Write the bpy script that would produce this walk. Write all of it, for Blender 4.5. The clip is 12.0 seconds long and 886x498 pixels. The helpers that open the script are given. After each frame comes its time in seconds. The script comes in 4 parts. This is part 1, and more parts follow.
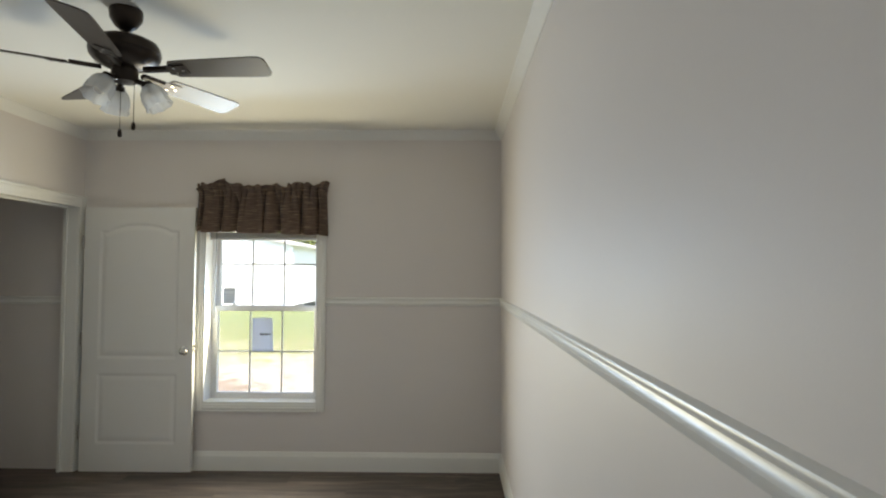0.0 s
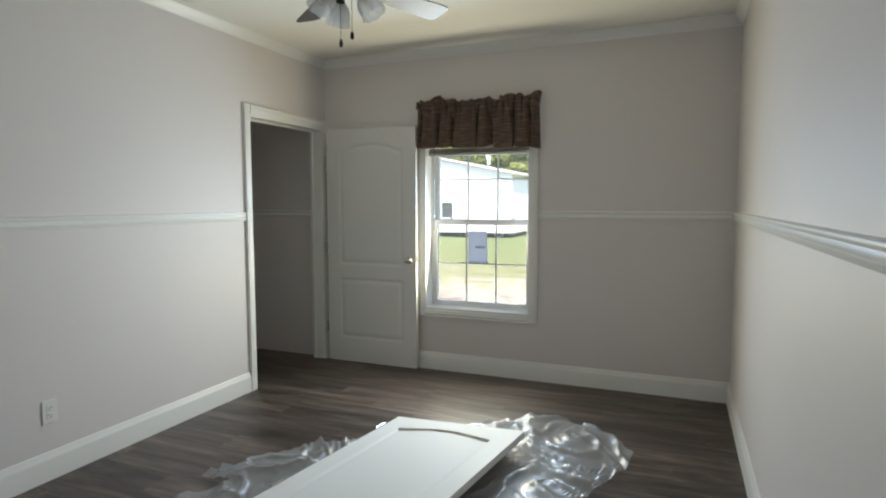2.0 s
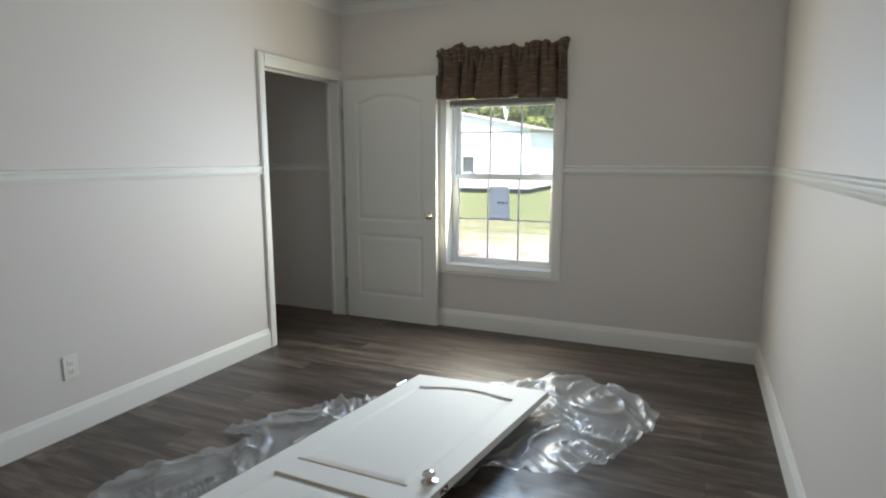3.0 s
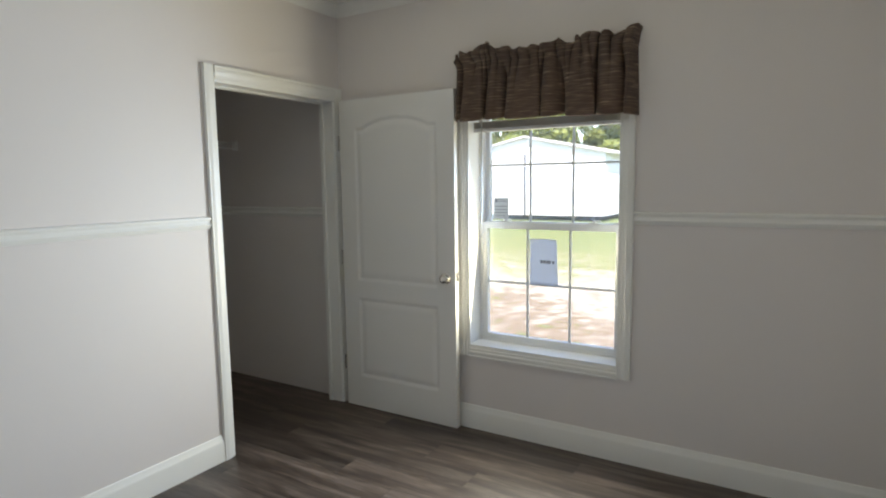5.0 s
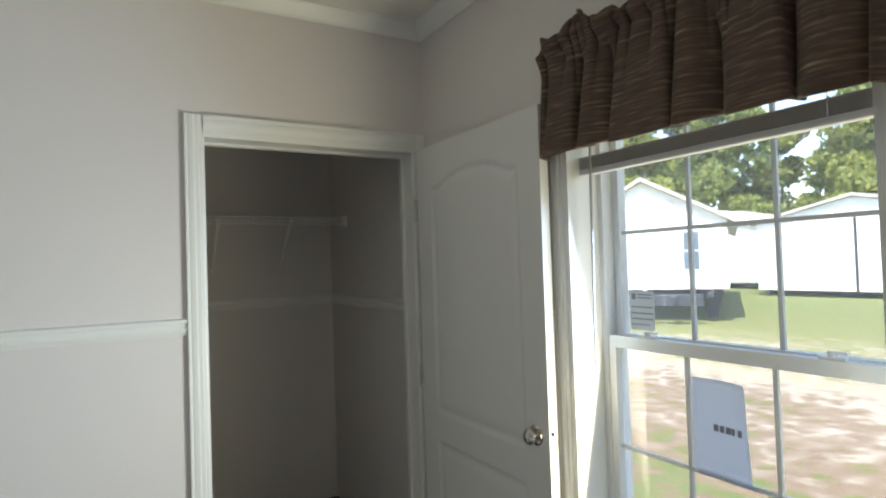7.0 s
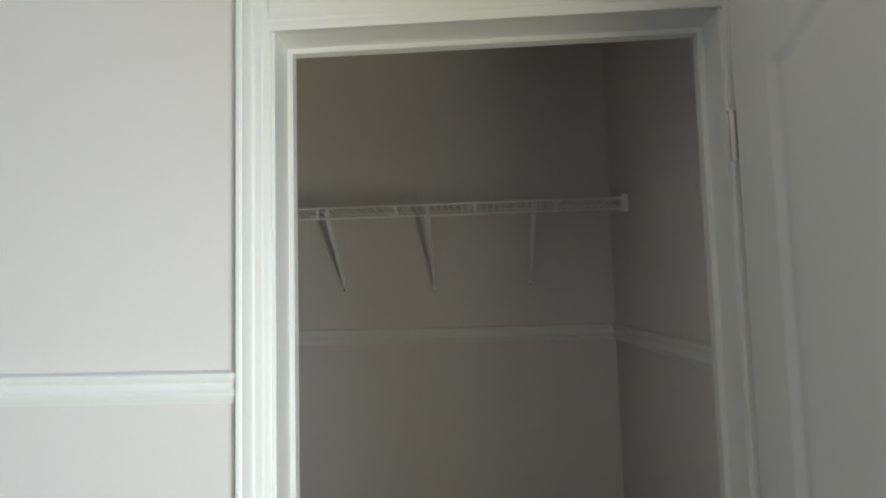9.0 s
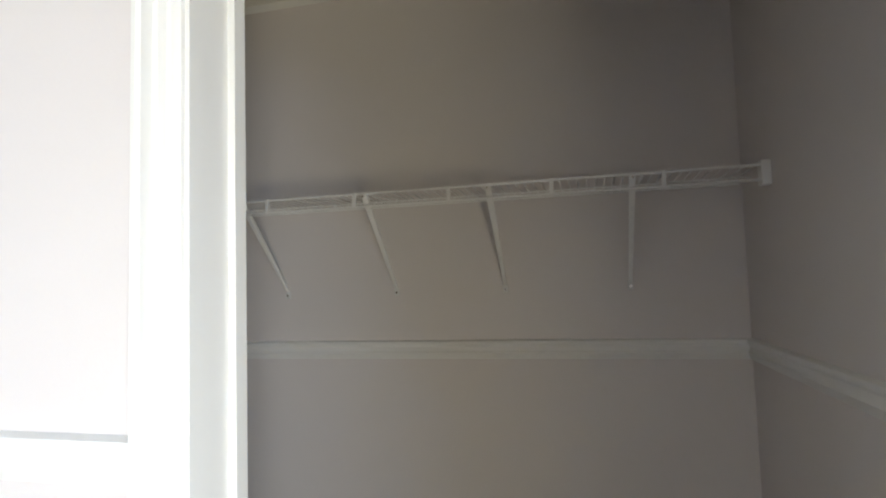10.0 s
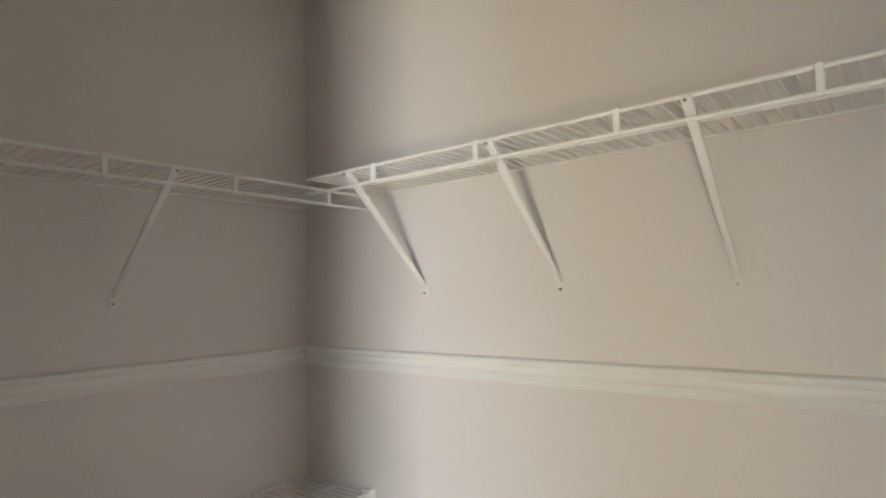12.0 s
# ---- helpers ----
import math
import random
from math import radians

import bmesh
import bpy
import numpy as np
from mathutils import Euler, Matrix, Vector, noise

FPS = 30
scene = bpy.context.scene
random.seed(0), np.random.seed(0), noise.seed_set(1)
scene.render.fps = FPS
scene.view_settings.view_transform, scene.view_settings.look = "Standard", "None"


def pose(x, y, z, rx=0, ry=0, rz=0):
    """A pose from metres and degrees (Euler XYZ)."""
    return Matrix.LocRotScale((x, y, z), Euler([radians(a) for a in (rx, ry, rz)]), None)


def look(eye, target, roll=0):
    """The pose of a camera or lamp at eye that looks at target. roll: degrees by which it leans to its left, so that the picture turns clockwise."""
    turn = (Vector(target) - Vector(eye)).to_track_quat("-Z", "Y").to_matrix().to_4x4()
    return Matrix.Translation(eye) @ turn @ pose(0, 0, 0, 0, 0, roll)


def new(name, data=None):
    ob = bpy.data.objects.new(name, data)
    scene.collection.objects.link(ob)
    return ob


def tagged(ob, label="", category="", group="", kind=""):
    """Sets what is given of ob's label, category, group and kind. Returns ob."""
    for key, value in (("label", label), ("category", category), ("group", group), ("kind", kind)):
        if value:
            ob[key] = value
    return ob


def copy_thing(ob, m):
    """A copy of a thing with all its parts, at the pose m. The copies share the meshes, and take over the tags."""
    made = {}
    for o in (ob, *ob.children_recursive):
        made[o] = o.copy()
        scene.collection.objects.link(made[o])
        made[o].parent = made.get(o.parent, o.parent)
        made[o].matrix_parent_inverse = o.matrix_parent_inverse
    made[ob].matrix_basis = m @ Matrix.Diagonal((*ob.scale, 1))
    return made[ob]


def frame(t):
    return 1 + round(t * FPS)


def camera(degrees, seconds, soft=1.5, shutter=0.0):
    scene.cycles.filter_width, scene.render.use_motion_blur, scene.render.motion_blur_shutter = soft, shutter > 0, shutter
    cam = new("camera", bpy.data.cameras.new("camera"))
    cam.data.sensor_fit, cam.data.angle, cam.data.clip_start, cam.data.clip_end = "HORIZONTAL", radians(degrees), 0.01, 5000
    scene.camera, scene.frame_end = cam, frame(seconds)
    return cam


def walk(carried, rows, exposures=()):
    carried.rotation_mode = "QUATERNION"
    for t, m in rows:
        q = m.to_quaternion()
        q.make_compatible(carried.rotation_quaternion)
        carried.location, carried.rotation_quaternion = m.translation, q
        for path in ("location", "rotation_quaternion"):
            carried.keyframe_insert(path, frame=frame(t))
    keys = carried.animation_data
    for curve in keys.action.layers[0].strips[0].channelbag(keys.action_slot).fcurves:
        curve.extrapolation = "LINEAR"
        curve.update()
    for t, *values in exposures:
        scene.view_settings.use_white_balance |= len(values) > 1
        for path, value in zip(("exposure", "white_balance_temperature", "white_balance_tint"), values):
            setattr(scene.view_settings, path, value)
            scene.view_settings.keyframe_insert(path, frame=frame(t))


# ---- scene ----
cam = camera(74.9, 12.0, soft=2.1)
PATH = [
    (0, (0.087, 0.194, 1.549), (0.057, 2.192, 1.629), 0.2),
    (0.5, (0.151, 0.264, 1.544), (-0.217, 2.229, 1.606), 0.0),
    (1, (0.093, 0.282, 1.513), (-0.461, 2.204, 1.53), 0.0),
    (1.5, (0.102, 0.292, 1.457), (-0.581, 2.171, 1.401), -0.1),
    (2, (0.119, 0.291, 1.419), (-0.636, 2.136, 1.258), -0.1),
    (2.5, (0.092, 0.284, 1.399), (-0.687, 2.106, 1.128), -0.2),
    (2.7, (0.074, 0.306, 1.401), (-0.714, 2.119, 1.092), -0.2),
    (4.5, (-0.182, 1.274, 1.485), (-1.087, 3.034, 1.195), -0.7),
    (5, (-0.203, 1.693, 1.505), (-1.234, 3.392, 1.28), -0.8),
    (5.5, (-0.221, 2.11, 1.504), (-1.39, 3.727, 1.358), -1.2),
    (6, (-0.248, 2.544, 1.504), (-1.609, 4.008, 1.438), -1.4),
    (6.5, (-0.329, 2.945, 1.532), (-1.876, 4.212, 1.534), -1.7),
    (7, (-0.424, 3.364, 1.525), (-2.145, 4.38, 1.576), -1.9),
    (7.5, (-0.636, 3.713, 1.488), (-2.5, 4.434, 1.574), -1.9),
    (7.7, (-0.744, 3.831, 1.497), (-2.655, 4.414, 1.595), -1.7),
    (9.3, (-1.825, 4.135, 1.492), (-3.807, 3.909, 1.63), -1.7),
    (9.5, (-1.915, 4.151, 1.509), (-3.891, 3.862, 1.631), -1.8),
    (10, (-2.16, 4.208, 1.53), (-4.095, 3.721, 1.666), -1.7),
    (10.5, (-2.367, 4.202, 1.54), (-4.245, 3.528, 1.668), -1.8),
    (11, (-2.552, 4.203, 1.545), (-4.359, 3.355, 1.672), -1.8),
    (11.5, (-2.754, 4.201, 1.535), (-4.469, 3.181, 1.676), -1.7),
    (12, (-2.848, 4.187, 1.519), (-4.412, 2.949, 1.67), -1.5),
]
EXPOSURES = [(0, 2.2, 6900, 15), (1.5, 1.97, 6750, 13), (2.5, 2.06, 6500, 15), (5.5, 2.15, 6550, 16), (6.5, 2.05, 6500, 15), (7.5, 1.8, 6550, 12), (9.3, 2.4, 6400, 16), (10.5, 3.25, 6500, 22), (12, 4.12, 6750, 21)]
walk(cam, [(t, look(eye, target, roll)) for t, eye, target, roll in PATH], EXPOSURES)

# ---- world, sun, window light ----
world = bpy.data.worlds.new("world")
scene.world = world
world.use_nodes = True
wn = world.node_tree.nodes
sky = wn.new("ShaderNodeTexSky")
sky.sky_type = "NISHITA"
sky.sun_disc = False
sky.sun_elevation = radians(58)
sky.sun_rotation = radians(150)
world.node_tree.links.new(sky.outputs[0], wn["Background"].inputs[0])
wn["Background"].inputs[1].default_value = 0.15

sun = new("sun", bpy.data.lights.new("sun", "SUN"))
sun.data.energy, sun.data.angle, sun.data.color = 2.9, radians(0.5), (1.0, 0.95, 0.87)
sun.matrix_world = look((10 * math.sin(radians(150)), 10 * math.cos(radians(150)), 16), (0, 0, 0))


def window_lamp(name, watts, colour, height, tilt, spread):
    """Daylight entering by the bedroom window, as an area lamp in its opening."""
    lamp = new(name, bpy.data.lights.new(name, "AREA"))
    lamp.data.shape, lamp.data.size, lamp.data.size_y = "RECTANGLE", 0.8, 0.5
    lamp.data.energy, lamp.data.color, lamp.data.spread = watts, colour, radians(spread)
    lamp.matrix_world = pose(-1.395, 4.735, height, -90 + tilt, 0, 0)
    return lamp


window_lamp("window_sky_light", 5.4, (0.50, 0.74, 1.0), 1.49, 14, 140)
window_lamp("window_grass_light", 6.2, (1.0, 0.955, 0.66), 0.92, -12, 180)


# ---- materials ----
def mat(name, colour, rough=0.5, metal=0.0, vary=0.06, scale=3.0, fine=60.0, bump=0.05, coat=0.0, dist=0.002):
    """Paint, plastic or metal with two scales of variation and a fine relief."""
    m = bpy.data.materials.new(name)
    m.use_nodes = True
    nt = m.node_tree
    b = nt.nodes["Principled BSDF"]
    co = nt.nodes.new("ShaderNodeTexCoord")
    n1 = nt.nodes.new("ShaderNodeTexNoise")
    n1.inputs["Scale"].default_value, n1.inputs["Detail"].default_value = scale, 4
    n2 = nt.nodes.new("ShaderNodeTexNoise")
    n2.inputs["Scale"].default_value, n2.inputs["Detail"].default_value = fine, 6
    for n in (n1, n2):
        nt.links.new(co.outputs["Object"], n.inputs["Vector"])
    mix = nt.nodes.new("ShaderNodeMix")
    mix.data_type = "RGBA"
    mix.inputs["A"].default_value = (*[c * (1 - vary) for c in colour], 1)
    mix.inputs["B"].default_value = (*[min(1, c * (1 + vary)) for c in colour], 1)
    add = nt.nodes.new("ShaderNodeMath")
    add.operation = "MULTIPLY_ADD"
    add.inputs[1].default_value = 0.35
    nt.links.new(n2.outputs["Fac"], add.inputs[0])
    sub = nt.nodes.new("ShaderNodeMath")
    sub.operation = "MULTIPLY"
    sub.inputs[1].default_value = 0.65
    nt.links.new(n1.outputs["Fac"], sub.inputs[0])
    nt.links.new(sub.outputs[0], add.inputs[2])
    nt.links.new(add.outputs[0], mix.inputs["Factor"])
    nt.links.new(mix.outputs["Result"], b.inputs["Base Color"])
    ro = nt.nodes.new("ShaderNodeMapRange")
    ro.inputs["To Min"].default_value, ro.inputs["To Max"].default_value = max(0.02, rough * 0.85), min(1, rough * 1.15)
    nt.links.new(n1.outputs["Fac"], ro.inputs["Value"])
    nt.links.new(ro.outputs["Result"], b.inputs["Roughness"])
    b.inputs["Metallic"].default_value = metal
    b.inputs["Coat Weight"].default_value = coat
    if bump:
        bu = nt.nodes.new("ShaderNodeBump")
        bu.inputs["Strength"].default_value, bu.inputs["Distance"].default_value = bump, dist
        nt.links.new(n2.outputs["Fac"], bu.inputs["Height"])
        nt.links.new(bu.outputs["Normal"], b.inputs["Normal"])
    return m


def ramp(nt, stops):
    r = nt.nodes.new("ShaderNodeValToRGB")
    while len(r.color_ramp.elements) < len(stops):
        r.color_ramp.elements.new(0.5)
    for e, (p, c) in zip(r.color_ramp.elements, stops):
        e.position, e.color = p, (*c, 1)
    return r


M_WALL = mat("greige_wall_paint", (0.75, 0.712, 0.702), 0.55, vary=0.03, scale=1.2, fine=180, bump=0.12, dist=0.001)
M_CEIL = mat("ceiling_paint", (0.86, 0.85, 0.80), 0.9, vary=0.03, scale=1.5, fine=90, bump=0.35, dist=0.003)
M_TRIM = mat("white_trim_paint", (0.84, 0.84, 0.82), 0.35, vary=0.02, fine=120, bump=0.04)
M_DOOR = mat("white_door_paint", (0.78, 0.775, 0.76), 0.6, vary=0.02, scale=2, fine=140, bump=0.08, dist=0.001)
M_BEAD = mat("unpainted_door_bead", (0.66, 0.57, 0.45), 0.6, vary=0.08, fine=40)
M_VINYL = mat("white_vinyl", (0.80, 0.81, 0.82), 0.3, vary=0.02, fine=50, bump=0.02)
M_SASHGREY = mat("sash_vinyl", (0.62, 0.64, 0.66), 0.35, vary=0.03, fine=50, bump=0.02)
M_CHROME = mat("brushed_nickel", (0.62, 0.60, 0.57), 0.22, 1.0, vary=0.05, fine=90, bump=0.02)
M_BRONZE = mat("dark_bronze", (0.035, 0.026, 0.022), 0.35, 0.7, vary=0.15, fine=70)
M_BLADE = mat("dark_walnut_blade", (0.055, 0.042, 0.036), 0.42, vary=0.2, scale=4, fine=50, bump=0.05)
M_WIRE = mat("white_epoxy_wire", (0.88, 0.88, 0.87), 0.35, vary=0.02, fine=80, bump=0.02)
M_OUTLET = mat("white_outlet_plastic", (0.82, 0.81, 0.78), 0.35, vary=0.02)
M_DARK = mat("dark_slot", (0.02, 0.02, 0.02), 0.6)
M_PAPER = mat("white_paper", (0.80, 0.81, 0.86), 0.8, vary=0.03, fine=120)
nt = M_PAPER.node_tree
tl_ = nt.nodes.new("ShaderNodeBsdfTranslucent")
tl_.inputs[0].default_value = (0.82, 0.84, 0.90, 1)
mx_ = nt.nodes.new("ShaderNodeMixShader")
mx_.inputs[0].default_value = 0.7
nt.links.new(nt.nodes["Principled BSDF"].outputs[0], mx_.inputs[1])
nt.links.new(tl_.outputs[0], mx_.inputs[2])
nt.links.new(mx_.outputs[0], nt.nodes["Material Output"].inputs[0])
M_INK = mat("dark_ink", (0.22, 0.22, 0.25), 0.7)
M_LABEL = mat("grey_label", (0.62, 0.64, 0.65), 0.5, vary=0.05)
M_HOUSE = mat("white_house_wrap", (0.80, 0.80, 0.80), 0.6, vary=0.05, scale=0.7, fine=8)
M_SIDING = mat("cream_vinyl_siding", (0.70, 0.69, 0.62), 0.5, vary=0.04)
M_ROOF = mat("pale_roof_shingle", (0.50, 0.47, 0.44), 0.9, vary=0.15, fine=20, bump=0.4, dist=0.01)
M_CHASSIS = mat("dark_steel_chassis", (0.05, 0.055, 0.07), 0.6, 0.3, vary=0.2)
M_TYRE = mat("rubber_tyre", (0.03, 0.03, 0.03), 0.8)
M_BARK = mat("tree_bark", (0.12, 0.09, 0.065), 0.9, vary=0.25, scale=4, fine=25, bump=0.6, dist=0.03)
M_HPANE = mat("dark_house_pane", (0.12, 0.16, 0.2), 0.1, vary=0.1)


def leaf_material(name, a, b_):
    m = mat(name, a, 0.6, vary=0.2)
    nt = m.node_tree
    geo = nt.nodes.new("ShaderNodeNewGeometry")
    r = ramp(nt, [(0.0, a), (1.0, b_)])
    nt.links.new(geo.outputs["Random Per Island"], r.inputs[0])
    nt.links.new(r.outputs[0], nt.nodes["Principled BSDF"].inputs["Base Color"])
    tr = nt.nodes.new("ShaderNodeBsdfTranslucent")
    nt.links.new(r.outputs[0], tr.inputs["Color"])
    ms = nt.nodes.new("ShaderNodeMixShader")
    ms.inputs[0].default_value = 0.5
    nt.links.new(nt.nodes["Principled BSDF"].outputs[0], ms.inputs[1])
    nt.links.new(tr.outputs[0], ms.inputs[2])
    nt.links.new(ms.outputs[0], nt.nodes["Material Output"].inputs[0])
    return m


M_LEAF = leaf_material("broad_leaf_foliage", (0.20, 0.25, 0.06), (0.38, 0.41, 0.10))
M_LEAF2 = leaf_material("deep_leaf_foliage", (0.15, 0.21, 0.06), (0.30, 0.35, 0.09))


def floor_material():
    """Grey-brown wood-look vinyl planks, each with its own grain."""
    m = bpy.data.materials.new("grey_brown_plank")
    m.use_nodes = True
    nt = m.node_tree
    b = nt.nodes["Principled BSDF"]
    co = nt.nodes.new("ShaderNodeTexCoord")
    info = nt.nodes.new("ShaderNodeObjectInfo")
    mul = nt.nodes.new("ShaderNodeVectorMath")
    mul.operation = "MULTIPLY"
    mul.inputs[1].default_value = (1.6, 2.2, 1.0)
    off = nt.nodes.new("ShaderNodeVectorMath")
    off.operation = "ADD"
    sc = nt.nodes.new("ShaderNodeMath")
    sc.operation = "MULTIPLY"
    sc.inputs[1].default_value = 57.0
    nt.links.new(info.outputs["Random"], sc.inputs[0])
    nt.links.new(co.outputs["Object"], mul.inputs[0])
    nt.links.new(mul.outputs[0], off.inputs[0])
    nt.links.new(sc.outputs[0], off.inputs[1])
    n1 = nt.nodes.new("ShaderNodeTexNoise")
    n1.inputs["Scale"].default_value, n1.inputs["Detail"].default_value, n1.inputs["Distortion"].default_value = 1.4, 5, 0.6
    n2 = nt.nodes.new("ShaderNodeTexNoise")
    n2.inputs["Scale"].default_value, n2.inputs["Detail"].default_value = 9.0, 8
    for n in (n1, n2):
        nt.links.new(off.outputs[0], n.inputs["Vector"])
    r1 = ramp(nt, [(0.28, (0.036, 0.025, 0.020)), (0.48, (0.085, 0.062, 0.050)), (0.72, (0.18, 0.140, 0.116))])
    nt.links.new(n1.outputs["Fac"], r1.inputs[0])
    r2 = ramp(nt, [(0.3, (0.62, 0.62, 0.62)), (0.7, (1.15, 1.15, 1.15))])
    nt.links.new(n2.outputs["Fac"], r2.inputs[0])
    mx = nt.nodes.new("ShaderNodeMix")
    mx.data_type, mx.blend_type = "RGBA", "MULTIPLY"
    mx.inputs["Factor"].default_value = 1.0
    nt.links.new(r1.outputs[0], mx.inputs["A"])
    nt.links.new(r2.outputs[0], mx.inputs["B"])
    tone = nt.nodes.new("ShaderNodeMapRange")
    tone.inputs["To Min"].default_value, tone.inputs["To Max"].default_value = 0.66, 1.35
    nt.links.new(info.outputs["Random"], tone.inputs["Value"])
    mx2 = nt.nodes.new("ShaderNodeVectorMath")
    mx2.operation = "SCALE"
    nt.links.new(mx.outputs["Result"], mx2.inputs[0])
    nt.links.new(tone.outputs["Result"], mx2.inputs["Scale"])
    nt.links.new(mx2.outputs[0], b.inputs["Base Color"])
    rr = nt.nodes.new("ShaderNodeMapRange")
    rr.inputs["To Min"].default_value, rr.inputs["To Max"].default_value = 0.32, 0.48
    nt.links.new(n2.outputs["Fac"], rr.inputs["Value"])
    nt.links.new(rr.outputs["Result"], b.inputs["Roughness"])
    bu = nt.nodes.new("ShaderNodeBump")
    bu.inputs["Strength"].default_value, bu.inputs["Distance"].default_value = 0.15, 0.001
    nt.links.new(n2.outputs["Fac"], bu.inputs["Height"])
    nt.links.new(bu.outputs["Normal"], b.inputs["Normal"])
    return m


def fabric_material():
    """Brown woven cloth with lighter horizontal slubs."""
    m = bpy.data.materials.new("brown_slub_fabric")
    m.use_nodes = True
    nt = m.node_tree
    b = nt.nodes["Principled BSDF"]
    co = nt.nodes.new("ShaderNodeTexCoord")
    mp = nt.nodes.new("ShaderNodeMapping")
    mp.inputs["Scale"].default_value = (9.0, 9.0, 125.0)
    nt.links.new(co.outputs["Object"], mp.inputs["Vector"])
    n = nt.nodes.new("ShaderNodeTexNoise")
    n.inputs["Scale"].default_value, n.inputs["Detail"].default_value = 1.0, 5
    nt.links.new(mp.outputs[0], n.inputs["Vector"])
    w = nt.nodes.new("ShaderNodeTexNoise")
    w.inputs["Scale"].default_value = 420.0
    nt.links.new(co.outputs["Object"], w.inputs["Vector"])
    r = ramp(nt, [(0.30, (0.135, 0.091, 0.072)), (0.52, (0.19, 0.132, 0.104)), (0.62, (0.27, 0.195, 0.15)), (0.74, (0.56, 0.44, 0.33))])
    nt.links.new(n.outputs["Fac"], r.inputs[0])
    nt.links.new(r.outputs[0], b.inputs["Base Color"])
    b.inputs["Roughness"].default_value = 0.75
    b.inputs["Sheen Weight"].default_value = 0.2
    bu = nt.nodes.new("ShaderNodeBump")
    bu.inputs["Strength"].default_value, bu.inputs["Distance"].default_value = 0.35, 0.001
    ad = nt.nodes.new("ShaderNodeMath")
    nt.links.new(n.outputs["Fac"], ad.inputs[0])
    nt.links.new(w.outputs["Fac"], ad.inputs[1])
    nt.links.new(ad.outputs[0], bu.inputs["Height"])
    nt.links.new(bu.outputs["Normal"], b.inputs["Normal"])
    tr = nt.nodes.new("ShaderNodeBsdfTranslucent")
    nt.links.new(r.outputs[0], tr.inputs["Color"])
    ms = nt.nodes.new("ShaderNodeMixShader")
    ms.inputs[0].default_value = 0.46
    nt.links.new(b.outputs[0], ms.inputs[1])
    nt.links.new(tr.outputs[0], ms.inputs[2])
    nt.links.new(ms.outputs[0], nt.nodes["Material Output"].inputs[0])
    return m


def clear_material(name, tint, gloss, rough, haze=0.0):
    """A thin clear sheet: see-through, with a glossy skin and a little haze."""
    m = bpy.data.materials.new(name)
    m.use_nodes = True
    nt = m.node_tree
    nt.nodes.remove(nt.nodes["Principled BSDF"])
    t = nt.nodes.new("ShaderNodeBsdfTransparent")
    t.inputs[0].default_value = (*tint, 1)
    g = nt.nodes.new("ShaderNodeBsdfGlossy")
    g.inputs["Roughness"].default_value = rough
    lw = nt.nodes.new("ShaderNodeLayerWeight")
    pw = nt.nodes.new("ShaderNodeMath")
    pw.operation = "POWER"
    pw.inputs[1].default_value = 4.0
    nt.links.new(lw.outputs["Facing"], pw.inputs[0])
    fr = nt.nodes.new("ShaderNodeMath")
    fr.operation = "MULTIPLY_ADD"
    fr.inputs[1].default_value, fr.inputs[2].default_value = 0.6, gloss
    nt.links.new(pw.outputs[0], fr.inputs[0])
    a = nt.nodes.new("ShaderNodeMixShader")
    nt.links.new(fr.outputs[0], a.inputs[0])
    base = t
    if haze:
        d = nt.nodes.new("ShaderNodeBsdfTranslucent")
        d.inputs[0].default_value = (0.85, 0.87, 0.9, 1)
        d2 = nt.nodes.new("ShaderNodeBsdfDiffuse")
        d2.inputs[0].default_value = (0.85, 0.87, 0.9, 1)
        h = nt.nodes.new("ShaderNodeMixShader")
        h.inputs[0].default_value = 0.6
        nt.links.new(d.outputs[0], h.inputs[1])
        nt.links.new(d2.outputs[0], h.inputs[2])
        k = nt.nodes.new("ShaderNodeMixShader")
        k.inputs[0].default_value = haze
        nt.links.new(t.outputs[0], k.inputs[1])
        nt.links.new(h.outputs[0], k.inputs[2])
        base = k
    nt.links.new(base.outputs[0], a.inputs[1])
    nt.links.new(g.outputs[0], a.inputs[2])
    nt.links.new(a.outputs[0], nt.nodes["Material Output"].inputs[0])
    return m


